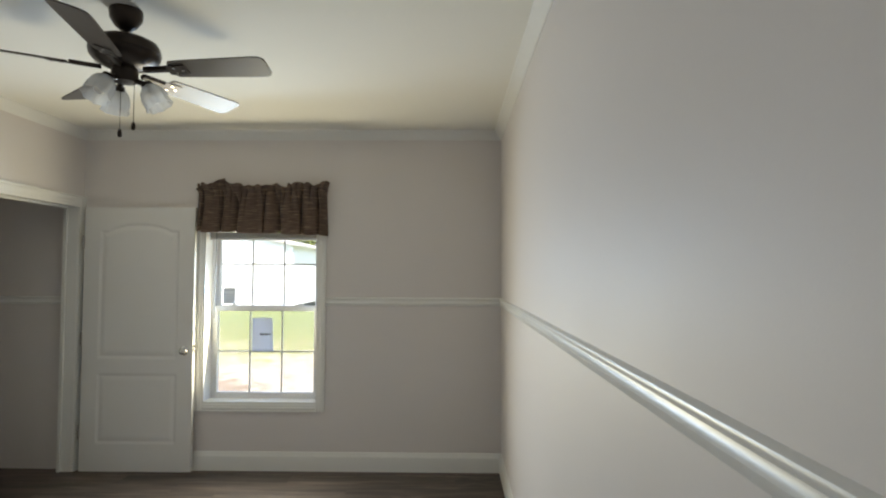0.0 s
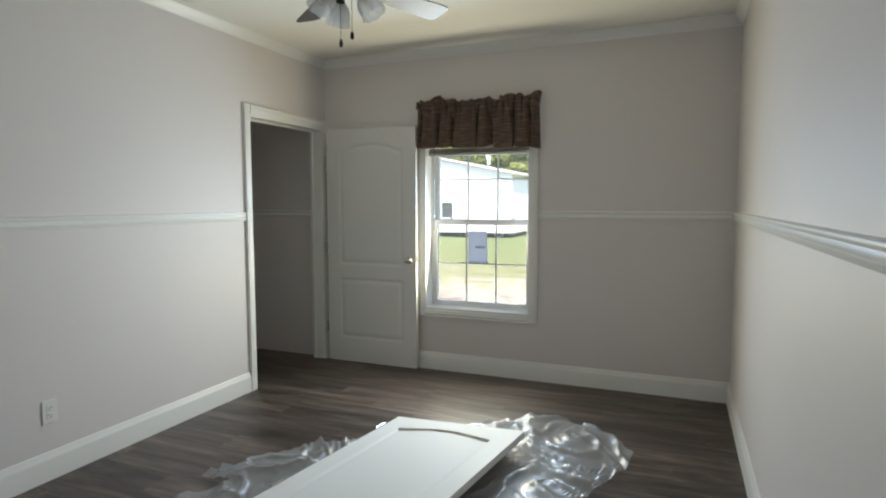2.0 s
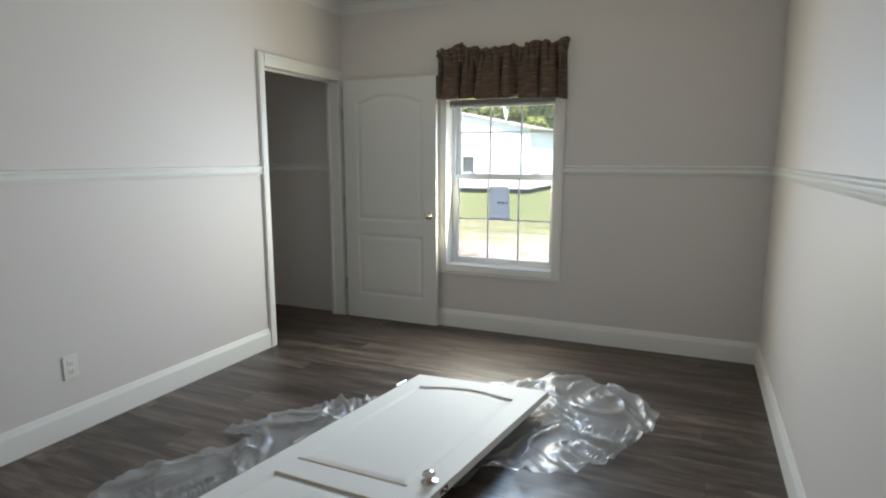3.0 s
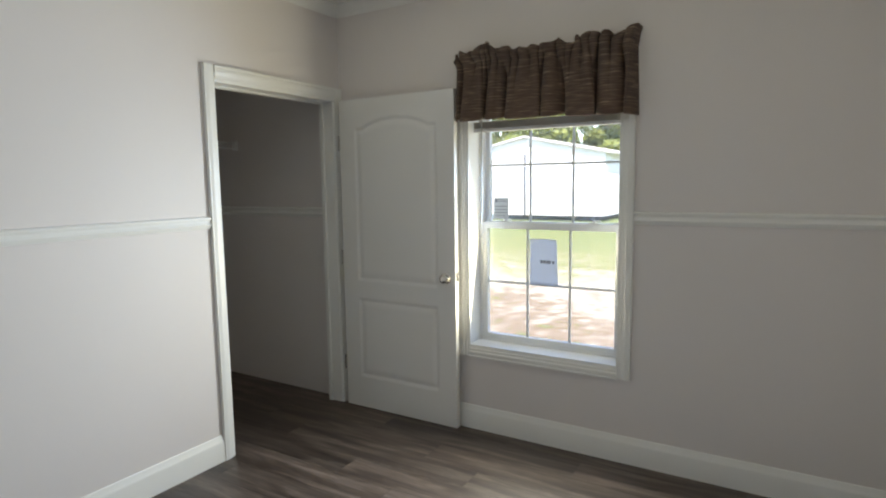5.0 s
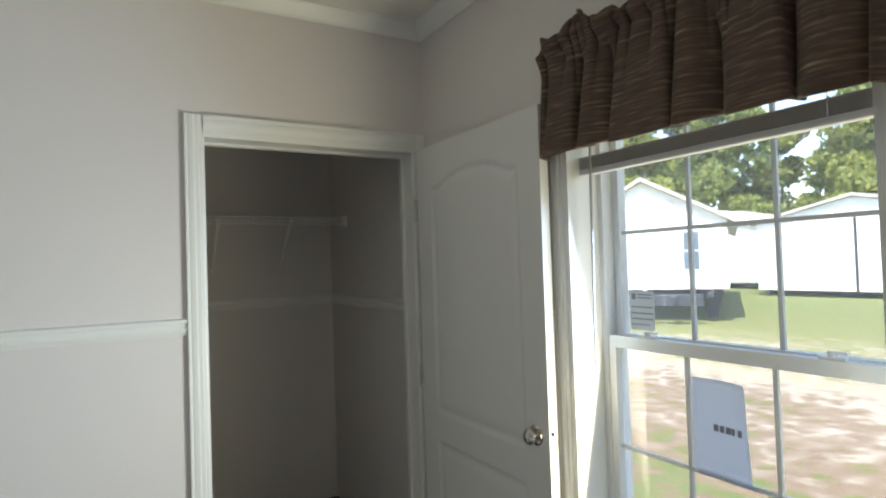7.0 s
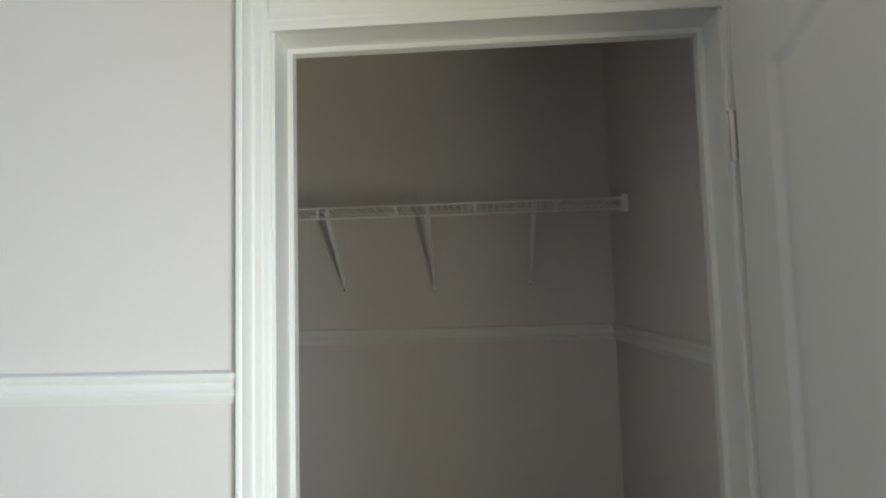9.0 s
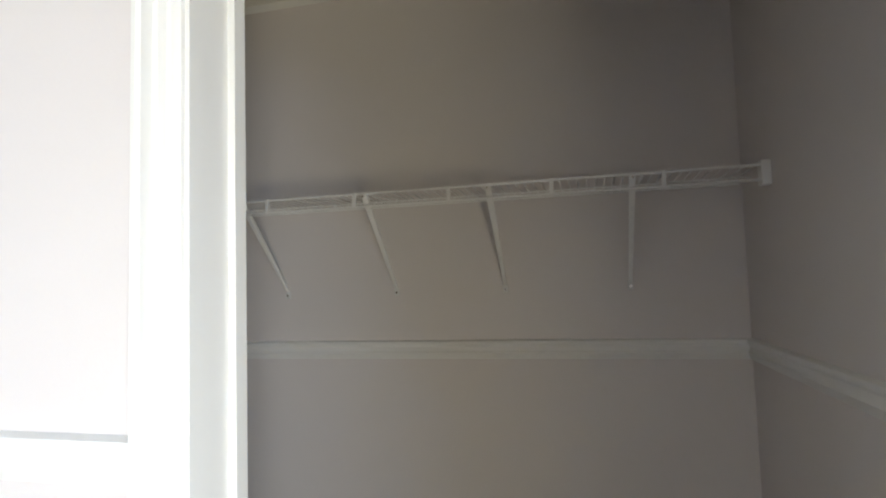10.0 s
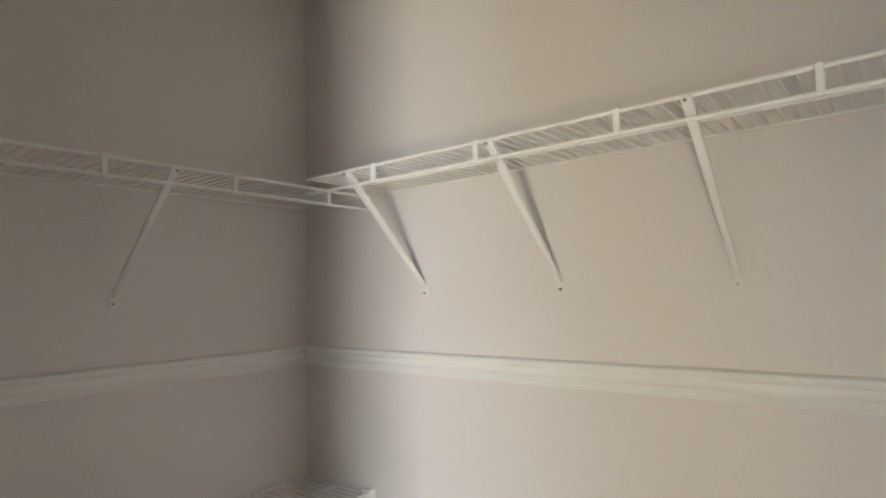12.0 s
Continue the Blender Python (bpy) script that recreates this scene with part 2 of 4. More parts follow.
def ground_material():
    """Patchy lawn: green grass, dry straw and bare sandy clay."""
    m = bpy.data.materials.new("patchy_lawn")
    m.use_nodes = True
    nt = m.node_tree
    b = nt.nodes["Principled BSDF"]
    co = nt.nodes.new("ShaderNodeTexCoord")
    n1 = nt.nodes.new("ShaderNodeTexNoise")
    n1.inputs["Scale"].default_value, n1.inputs["Detail"].default_value = 0.42, 9
    mp = nt.nodes.new("ShaderNodeMapping")
    mp.inputs["Scale"].default_value = (0.5, 1.0, 1.0)
    mp.inputs["Location"].default_value = (3.1, 1.0, 0)
    nt.links.new(co.outputs["Object"], mp.inputs["Vector"])
    nt.links.new(mp.outputs[0], n1.inputs["Vector"])
    n2 = nt.nodes.new("ShaderNodeTexNoise")
    n2.inputs["Scale"].default_value, n2.inputs["Detail"].default_value = 4.2, 12
    nt.links.new(co.outputs["Object"], n2.inputs["Vector"])
    sep = nt.nodes.new("ShaderNodeSeparateXYZ")
    nt.links.new(co.outputs["Object"], sep.inputs[0])
    wob = nt.nodes.new("ShaderNodeMath")
    wob.operation = "MULTIPLY_ADD"
    wob.inputs[1].default_value = 11.0
    nt.links.new(n1.outputs["Fac"], wob.inputs[0])
    nt.links.new(sep.outputs["Y"], wob.inputs[2])
    fineness = nt.nodes.new("ShaderNodeMath")
    fineness.operation = "MULTIPLY_ADD"
    fineness.inputs[1].default_value = 17.0
    nt.links.new(n2.outputs["Fac"], fineness.inputs[0])
    nt.links.new(wob.outputs[0], fineness.inputs[2])
    band = nt.nodes.new("ShaderNodeMapRange")
    band.inputs["From Min"].default_value, band.inputs["From Max"].default_value = 18.0, 42.0
    nt.links.new(fineness.outputs[0], band.inputs["Value"])
    r = ramp(nt, [(0.0, (0.085, 0.125, 0.022)), (0.13, (0.13, 0.135, 0.035)), (0.20, (0.18, 0.12, 0.072)), (0.30, (0.22, 0.17, 0.115)), (0.40, (0.36, 0.31, 0.24)), (0.52, (0.27, 0.24, 0.14)), (0.62, (0.16, 0.165, 0.05)), (1.0, (0.13, 0.155, 0.045))])
    nt.links.new(band.outputs["Result"], r.inputs[0])
    nt.links.new(r.outputs[0], b.inputs["Base Color"])
    b.inputs["Roughness"].default_value = 0.95
    bu = nt.nodes.new("ShaderNodeBump")
    bu.inputs["Strength"].default_value, bu.inputs["Distance"].default_value = 0.8, 0.05
    nt.links.new(n2.outputs["Fac"], bu.inputs["Height"])
    nt.links.new(bu.outputs["Normal"], b.inputs["Normal"])
    return m


M_PLANK = floor_material()
M_FABRIC = fabric_material()
# The window pane's haze (0.09) stands in for glare from the bright yard.
M_GLASS = clear_material("window_glass", (0.97, 0.985, 0.98), 0.04, 0.0, 0.09)
M_SHEET = clear_material("clear_plastic_sheet", (0.94, 0.95, 0.96), 0.05, 0.27, 0.34)
M_SHADE = clear_material("frosted_fluted_glass", (0.9, 0.89, 0.86), 0.05, 0.25, 0.6)
M_SLAT = mat("translucent_blind_vinyl", (0.82, 0.80, 0.77), 0.4, vary=0.02, fine=50, bump=0.02)
nt = M_SLAT.node_tree
tl_ = nt.nodes.new("ShaderNodeBsdfTranslucent")
tl_.inputs[0].default_value = (0.86, 0.84, 0.80, 1)
mx_ = nt.nodes.new("ShaderNodeMixShader")
mx_.inputs[0].default_value = 0.55
nt.links.new(nt.nodes["Principled BSDF"].outputs[0], mx_.inputs[1])
nt.links.new(tl_.outputs[0], mx_.inputs[2])
nt.links.new(mx_.outputs[0], nt.nodes["Material Output"].inputs[0])
M_CLIP = mat("milky_plastic_clip", (0.82, 0.82, 0.81), 0.25)
M_GROUND = ground_material()


# ---- mesh helpers ----
def box(bm, x0, x1, y0, y1, z0, z1):
    vs = [bm.verts.new((x, y, z)) for x in (x0, x1) for y in (y0, y1) for z in (z0, z1)]
    for f in ((0, 1, 3, 2), (4, 6, 7, 5), (0, 4, 5, 1), (2, 3, 7, 6), (0, 2, 6, 4), (1, 5, 7, 3)):
        bm.faces.new([vs[i] for i in f])


def soft(bm, width=0.004, segs=2):
    bmesh.ops.bevel(bm, geom=bm.edges[:], offset=width, segments=segs, affect="EDGES", profile=0.6, clamp_overlap=True)


def boxed(*boxes, bevel=0.0):
    bm = bmesh.new()
    for b in boxes:
        box(bm, *b)
    if bevel:
        soft(bm, bevel)
    return bm


def lathe(profile, segs=24, m=Matrix()):
    """A body of revolution about z from (radius, height) pairs, moved by m."""
    bm = bmesh.new()
    rings = []
    for r, h in profile:
        rings.append([bm.verts.new(m @ Vector((r * math.cos(a), r * math.sin(a), h))) for a in [2 * math.pi * i / segs for i in range(segs)]])
    for a, b in zip(rings, rings[1:]):
        for i in range(segs):
            j = (i + 1) % segs
            bm.faces.new((a[i], a[j], b[j], b[i]))
    for ring, rev in ((rings[0], True), (rings[-1], False)):
        if profile[0 if rev else -1][0] > 0.0005:
            bm.faces.new(ring[::-1] if rev else ring)
    return bm


def rod(bm, p, q, r, segs=6):
    """A round bar from p to q."""
    p, q = Vector(p), Vector(q)
    turn = (q - p).to_track_quat("Z", "Y").to_matrix()
    ends = []
    for c in (p, q):
        ends.append([bm.verts.new(c + turn @ Vector((r * math.cos(2 * math.pi * i / segs), r * math.sin(2 * math.pi * i / segs), 0))) for i in range(segs)])
    for i in range(segs):
        j = (i + 1) % segs
        bm.faces.new((ends[0][i], ends[0][j], ends[1][j], ends[1][i]))
    bm.faces.new(ends[0][::-1])
    bm.faces.new(ends[1])


def rods(*bars, r=0.003, segs=6):
    bm = bmesh.new()
    for p, q in bars:
        rod(bm, p, q, r, segs)
    return bm


def sweep(p, q, out, profile, up=(0, 0, 1)):
    """A straight moulding from p to q; profile gives (out, up) pairs, closed."""
    bm = bmesh.new()
    p, q, out, up = Vector(p), Vector(q), Vector(out), Vector(up)
    a = [bm.verts.new(p + out * u + up * v) for u, v in profile]
    b = [bm.verts.new(q + out * u + up * v) for u, v in profile]
    n = len(profile)
    for i in range(n):
        bm.faces.new((a[i], a[(i + 1) % n], b[(i + 1) % n], b[i]))
    bm.faces.new(a[::-1])
    bm.faces.new(b)
    return bm


def finish(ob, bm, material, smooth=False):
    bmesh.ops.recalc_face_normals(bm, faces=bm.faces[:])
    bm.to_mesh(ob.data)
    bm.free()
    ob.data.materials.append(material)
    if smooth:
        for f in ob.data.polygons:
            f.use_smooth = True
        ob.data.set_sharp_from_angle(angle=radians(40))
    return ob


def part(name, bm, material, parent=None, label="", smooth=False):
    """One mesh object, under a thing or a part."""
    ob = new(name, bpy.data.meshes.new(name))
    finish(ob, bm, material, smooth)
    if parent is not None:
        ob.parent = parent
    return tagged(ob, label)


def holder(name, x, y, z, label, category, group=""):
    """An Empty at a thing's base; its parts are built in its own frame."""
    ob = new(name)
    ob.matrix_basis = pose(x, y, z)
    return tagged(ob, label, category, group)


def structure(name, bm, material, label, category, smooth=False):
    return tagged(part(name, bm, material, None, label, smooth), label, category, "", "structure")


# ---- the rooms ----
XE, YN, YS, XW = 0.47, 4.68, -0.60, -2.80   # bedroom wall faces
CX, CY0, CXE = -4.12, 2.575, -2.91          # closet back, side and partition faces
H = 2.65
DY0, DY1, DH = 3.712, 4.610, 2.043          # closet doorway
FZ = 0.022                                   # finished floor
WX0, WX1, WZ0, WZ1 = -1.835, -0.952, 0.535, 1.99  # window opening
YO = 4.90                                    # outer face of the window wall

structure("wall_east", boxed((XE, XE + 0.12, YS - 0.12, YO, -0.1, H)), M_WALL, "plain greige painted bedroom wall", "wall")
structure("wall_south", boxed((XW - 0.11, XE, YS - 0.12, YS, -0.1, H)), M_WALL, "plain greige painted bedroom wall behind", "wall")
structure("wall_north", boxed((CX - 0.12, WX0, YN, YO, -0.1, H), (WX1, XE, YN, YO, -0.1, H), (WX0, WX1, YN, YO, -0.1, WZ0), (WX0, WX1, YN, YO, WZ1, H)),
          M_WALL, "greige painted outside wall around the window", "wall")
structure("wall_west", boxed((CXE, XW, YS, DY0 - 0.02, -0.1, H), (CXE, XW, DY1 + 0.02, YN, -0.1, H), (CXE, XW, DY0 - 0.02, DY1 + 0.02, DH + 0.02, H)),
          M_WALL, "greige painted wall with the closet doorway", "wall")
structure("closet_wall_west", boxed((CX - 0.12, CX, CY0 - 0.12, YN, -0.1, H)), M_WALL, "greige painted back wall of the closet", "wall")
structure("closet_wall_south", boxed((CX, CXE, CY0 - 0.12, CY0, -0.1, H)), M_WALL, "greige painted side wall of the closet", "wall")
structure("ceiling", boxed((CX - 0.2, XE + 0.3, YS - 0.2, YO + 0.25, H, H + 0.15)), M_CEIL, "off-white lightly textured flat ceiling", "ceiling")

BASE = [(0, 0), (0.016, 0), (0.016, 0.105), (0.013, 0.118), (0.009, 0.124), (0.008, 0.138), (0.004, 0.145), (0, 0.145)]
RAIL = [(0, 0), (0.006, 0), (0.008, 0.006), (0.014, 0.014), (0.0155, 0.022), (0.0095, 0.029), (0.009, 0.041), (0.016, 0.048), (0.018, 0.055), (0.016, 0.060), (0.008, 0.063), (0, 0.065)]
CROWN = [(0, 0), (0.006, 0), (0.010, 0.010), (0.016, 0.016), (0.034, 0.036), (0.042, 0.052), (0.050, 0.058), (0.052, 0.072), (0, 0.072)]
SMALL = [(0, 0), (0.004, 0), (0.008, 0.008), (0.014, 0.016), (0.014, 0.022), (0, 0.022)]


def moulding(name, p, q, out, profile, label, category):
    structure(name, sweep(p, q, out, profile), M_TRIM, label, category, True)


RUNS = {
    "east": ((XE, YS), (XE, YN), (-1, 0, 0)),
    "north": ((XW, YN), (XE, YN), (0, -1, 0)),
    "west": ((XW, YS), (XW, 3.640), (1, 0, 0)),
    "south": ((XW, YS), (XE, YS), (0, 1, 0)),
    "closet_back": ((CX, CY0), (CX, YN), (1, 0, 0)),
    "closet_side": ((CX, CY0), (CXE, CY0), (0, 1, 0)),
    "closet_end": ((CX, YN), (CXE, YN), (0, -1, 0)),
}
for key, (p, q, out) in RUNS.items():
    if not key.startswith("closet"):
        moulding("baseboard", (*p, FZ), (*q, FZ), out, BASE, "white painted baseboard along the floor", "baseboard")
    gaps = [(p, q)]
    if key == "north":
        gaps = [((XW + 0.001, YN), (-1.905, YN)), ((-0.888, YN), q)]
    for a, b in gaps:
        moulding("chair_rail", (*a, 1.287), (*b, 1.287), out, RAIL, "white painted chair rail moulding on the wall", "chair rail")
    if key.startswith("closet"):
        moulding("trim", (*p, H - 0.022), (*q, H - 0.022), out, SMALL, "small pale trim under the closet ceiling", "trim")
    else:
        if key == "west":
            q = (XW, YN)
        moulding("crown_molding", (*p, H - 0.072), (*q, H - 0.072), out, CROWN, "white painted crown molding under the ceiling", "crown molding")

# Casing and jamb of the closet doorway
CASE = [(0, 0), (0.010, 0), (0.012, 0.004), (0.012, 0.018), (0.016, 0.022), (0.016, 0.040), (0.020, 0.045), (0.020, 0.066), (0.017, 0.072), (0.022, 0.076), (0.022, 0.085), (0, 0.085)]
door_frame = tagged(new("door_frame"), "white painted casing and jamb of the closet doorway", "door frame", "", "structure")
for bm in (sweep((XW, 3.706, 0), (XW, 3.706, DH + 0.085), (1, 0, 0), [(u, v * 0.8) for u, v in CASE], (0, -1, 0)),
           sweep((XW, 4.616, 0), (XW, 4.616, DH + 0.085), (1, 0, 0), CASE, (0, 1, 0)),
           sweep((XW, 3.706, DH), (XW, 4.616, DH), (1, 0, 0), CASE, (0, 0, 1))):
    part("casing", bm, M_TRIM, door_frame, "", True)
for b in ((CXE - 0.002, XW + 0.002, DY0 - 0.018, DY0, 0, DH + 0.018), (CXE - 0.002, XW + 0.002, DY1, DY1 + 0.018, 0, DH + 0.018), (CXE - 0.002, XW + 0.002, DY0, DY1, DH, DH + 0.018)):
    part("jamb", boxed(b), M_TRIM, door_frame)
for b in ((-2.908, -2.882, DY0, DY0 + 0.011, 0, DH), (-2.908, -2.882, DY1 - 0.011, DY1, 0, DH), (-2.908, -2.882, DY0 + 0.011, DY1 - 0.011, DH - 0.011, DH)):
    part("door_stop", boxed(b), M_TRIM, door_frame)
part("strike_plate", boxed((-2.832, -2.806, DY0 - 0.001, DY0 + 0.0015, 0.93, 0.987)), M_CHROME, door_frame, "small nickel strike plate")
part("strike_hole", boxed((-2.826, -2.812, DY0 + 0.001, DY0 + 0.002, 0.945, 0.972)), M_DARK, door_frame)


# ---- doors ----
DW, DT, DL = 0.855, 0.035, 2.013


def door_face(flip):
    """Moulded two-panel door skin in x 0..DW, z 0..DL, facing -y at y 0 (or +y at DT)."""
    nx, nz = 90, 200
    xs, zs = np.linspace(0, DW, nx + 1), np.linspace(0, DL, nz + 1)
    X, Z = np.meshgrid(xs, zs)
    u = (X - 0.125) / (DW - 0.25)
    arch = 0.055 * np.clip(1 - (2 * np.abs(u - 0.5) / 0.8) ** 2, 0, None) ** 0.8
    d1 = np.minimum(np.minimum(X - 0.125, DW - 0.125 - X), np.minimum(Z - 0.86, 1.83 + arch - Z))
    d2 = np.minimum(np.minimum(X - 0.125, DW - 0.125 - X), np.minimum(Z - 0.215, 0.735 - Z))
    d = np.maximum(d1, d2)
    depth = np.interp(d, [-0.001, 0.0, 0.006, 0.014, 0.020, 0.040, 0.046], [0, 0, 0.008, 0.008, 0.006, 0.0015, 0.001])
    Y = DT - depth if flip else depth
    verts = np.stack([X, Y, Z], -1).reshape(-1, 3)
    faces = [(r * (nx + 1) + c, r * (nx + 1) + c + 1, (r + 1) * (nx + 1) + c + 1, (r + 1) * (nx + 1) + c) for r in range(nz) for c in range(nx)]
    return verts, faces


def door_slab(parent):
    me = bpy.data.meshes.new("slab")
    v1, f1 = door_face(False)
    v2, f2 = door_face(True)
    n = len(v1)
    verts = [tuple(v) for v in v1] + [tuple(v) for v in v2]
    faces = f1 + [tuple(i + n for i in f[::-1]) for f in f2]
    c = [(0, 0, 0), (DW, 0, 0), (DW, 0, DL), (0, 0, DL), (0, DT, 0), (DW, DT, 0), (DW, DT, DL), (0, DT, DL)]
    k = len(verts)
    verts += c
    faces += [tuple(k + i for i in f) for f in ((0, 1, 5, 4), (1, 2, 6, 5), (2, 3, 7, 6), (3, 0, 4, 7))]
    me.from_pydata(verts, [], faces)
    me.materials.append(M_DOOR)
    for f in me.polygons:
        f.use_smooth = True
    me.set_sharp_from_angle(angle=radians(50))
    ob = new("slab", me)
    ob.parent = parent
    return ob


KNOB = [(0.0, 0.062), (0.012, 0.061), (0.022, 0.056), (0.027, 0.047), (0.026, 0.038), (0.018, 0.030), (0.012, 0.024), (0.012, 0.010), (0.024, 0.008), (0.031, 0.004), (0.032, 0.0)]


def knob(parent, x, z, side, r=1.0, deep=0.75):
    turn = pose(x, 0 if side < 0 else DT, z, 90 if side < 0 else -90)
    kn = part("door_knob", lathe([(a * r, b * deep) for a, b in KNOB], 28, turn), M_CHROME, parent, "round brushed nickel door knob", True)
    part("rosette", lathe([(0.034 * r, 0), (0.034 * r, 0.004), (0.026 * r, 0.007), (0.0, 0.007)], 28, turn), M_CHROME, kn, "", True)
    return kn


def hinge(parent, z):
    """A butt hinge on the edge at x 0, its barrel beside the -y face."""
    bm = bmesh.new()
    rod(bm, (-0.004, -0.006, z - 0.045), (-0.004, -0.006, z + 0.045), 0.006, 10)
    rod(bm, (-0.004, -0.006, z + 0.045), (-0.004, -0.006, z + 0.051), 0.0075, 10)
    box(bm, -0.003, -0.001, -0.006, 0.026, z - 0.044, z + 0.044)
    return part("hinge", bm, M_CHROME, parent, "nickel butt hinge")


closet_door = holder("closet_door", -2.742, 4.606, 0.028, "white two-panel closet door standing open beside the window", "door")
door_slab(closet_door)
knob(closet_door, DW - 0.065, 0.915, -1)
knob(closet_door, DW - 0.065, 0.915, 1, 1.0, 0.58)
part("latch", boxed((DW, DW + 0.012, 0.012, 0.024, 0.922, 0.938), bevel=0.002), M_CHROME, closet_door)
part("latch_plate", boxed((DW - 0.001, DW + 0.0015, 0.006, 0.029, 0.90, 0.96)), M_CHROME, closet_door)
for z in (0.29, 1.00, 1.74):
    hinge(closet_door, z)

# Spare door lying on the floor, its latch edge propped up on the knob below
loose_door = tagged(new("loose_door"), "unhung white two-panel door lying flat on plastic sheeting", "door")
ax_up = Vector((0.1426, 0.990, 0.0)).normalized()
ax_w = Vector((0.990, -0.1426, 0.092)).normalized()
ax_n = ax_w.cross(ax_up).normalized() * -1
corner = Vector((-1.491, 3.483, 0.068)) - ax_up * DL
rot = Matrix((ax_w, ax_n, ax_up)).transposed().to_4x4()
if rot.determinant() < 0:
    ax_n = -ax_n
    rot = Matrix((ax_w, ax_n, ax_up)).transposed().to_4x4()
loose_door.matrix_basis = Matrix.Translation(corner) @ rot
door_slab(loose_door)
knob(loose_door, DW - 0.065, 0.93, -1)
knob(loose_door, DW - 0.065, 0.93, 1)
part("latch", boxed((DW, DW + 0.012, 0.012, 0.024, 0.922, 0.938), bevel=0.002), M_CHROME, loose_door)
part("latch_plate", boxed((DW - 0.001, DW + 0.0015, 0.006, 0.029, 0.90, 0.96)), M_CHROME, loose_door)
for z in (0.20, 1.00, 1.82):
    hinge(loose_door, z)


def bead(x0, z0, x1, z1, arch=0.0):
    """A raised strip of bare bead between two corners of a panel, bowed by arch."""
    bm = bmesh.new()
    n = 14 if arch else 1
    pts = []
    for i in range(n + 1):
        s = i / n
        pts.append((x0 + (x1 - x0) * s, z0 + (z1 - z0) * s + arch * math.sin(math.pi * s) ** 1.4))
    for (a, b), (c, d) in zip(pts, pts[1:]):
        rod(bm, (a, -0.001, b), (c, -0.001, d), 0.005, 6)
    return bm


for b in ((0.13, 1.828, DW - 0.13, 1.828, 0.052), (0.13, 0.865, DW - 0.13, 0.865), (0.13, 0.73, DW - 0.13, 0.73)):
    part("bead", bead(*b), M_BEAD, loose_door, "bare tan edge of the moulded panel")


# ---- window ----
window = tagged(new("window_1"), "white vinyl double-hung window with six-light grilles", "window", "", "structure")
part("window_casing", sweep((-1.830, YN, 0.475), (-1.830, YN, 2.06), (0, -1, 0), [(u, v * 0.8) for u, v in CASE], (-1, 0, 0)), M_TRIM, window, "", True)
part("window_casing", sweep((-0.957, YN, 0.475), (-0.957, YN, 2.06), (0, -1, 0), [(u, v * 0.8) for u, v in CASE], (1, 0, 0)), M_TRIM, window, "", True)
part("window_casing", sweep((-1.830, YN, 0.540), (-0.957, YN, 0.540), (0, -1, 0), [(u, v * 0.8) for u, v in CASE], (0, 0, -1)), M_TRIM, window, "", True)
part("window_casing", sweep((-1.830, YN, 1.985), (-0.957, YN, 1.985), (0, -1, 0), [(u, v * 0.8) for u, v in CASE], (0, 0, 1)), M_TRIM, window, "", True)
for b in ((WX0, WX0 + 0.008, YN - 0.012, 4.80, WZ0, WZ1), (WX1 - 0.008, WX1, YN - 0.012, 4.80, WZ0, WZ1), (WX0 + 0.008, WX1 - 0.008, YN - 0.012, 4.80, WZ1 - 0.008, WZ1)):
    part("reveal", boxed(b), M_TRIM, window)
part("window_sill", boxed((WX0 + 0.008, WX1 - 0.008, YN - 0.012, 4.80, WZ0, WZ0 + 0.010)), M_TRIM, window)
FX0, FX1 = WX0 + 0.008, WX1 - 0.008
for b in ((WX0, FX0 + 0.020, 4.80, 4.895, WZ0, WZ1), (FX1 - 0.020, WX1, 4.80, 4.895, WZ0, WZ1), (FX0 + 0.020, FX1 - 0.020, 4.80, 4.895, WZ0, WZ0 + 0.020), (FX0 + 0.020, FX1 - 0.020, 4.80, 4.895, WZ1 - 0.020, WZ1)):
    part("window_frame", boxed(b, bevel=0.003), M_VINYL, window)


def sash(y, z0, z1, rails):
    """One sash with its grille and pane; rails are the bottom and top rail heights."""
    s = part("sash", boxed((FX0 + 0.020, FX0 + 0.048, y, y + 0.034, z0, z1), (FX1 - 0.048, FX1 - 0.020, y, y + 0.034, z0, z1),
                           (FX0 + 0.048, FX1 - 0.048, y, y + 0.034, z0, z0 + rails[0]), (FX0 + 0.048, FX1 - 0.048, y, y + 0.034, z1 - rails[1], z1)), M_VINYL, window)
    gx0, gx1, gz0, gz1 = FX0 + 0.048, FX1 - 0.048, z0 + rails[0], z1 - rails[1]
    for k in (1, 2):
        xm = gx0 + (gx1 - gx0) * k / 3
        part("muntin", boxed((xm - 0.006, xm + 0.006, y + 0.011, y + 0.021, gz0, gz1)), M_SASHGREY, s)
    zm = (gz0 + gz1) / 2
    part("muntin", boxed((gx0, gx1, y + 0.0105, y + 0.0205, zm - 0.006, zm + 0.006)), M_SASHGREY, s)
    pane = part("pane", boxed((gx0 - 0.005, gx1 + 0.005, y + 0.023, y + 0.026, gz0 - 0.005, gz1 + 0.005)), M_GLASS, s)
    pane.visible_shadow = False
    return s


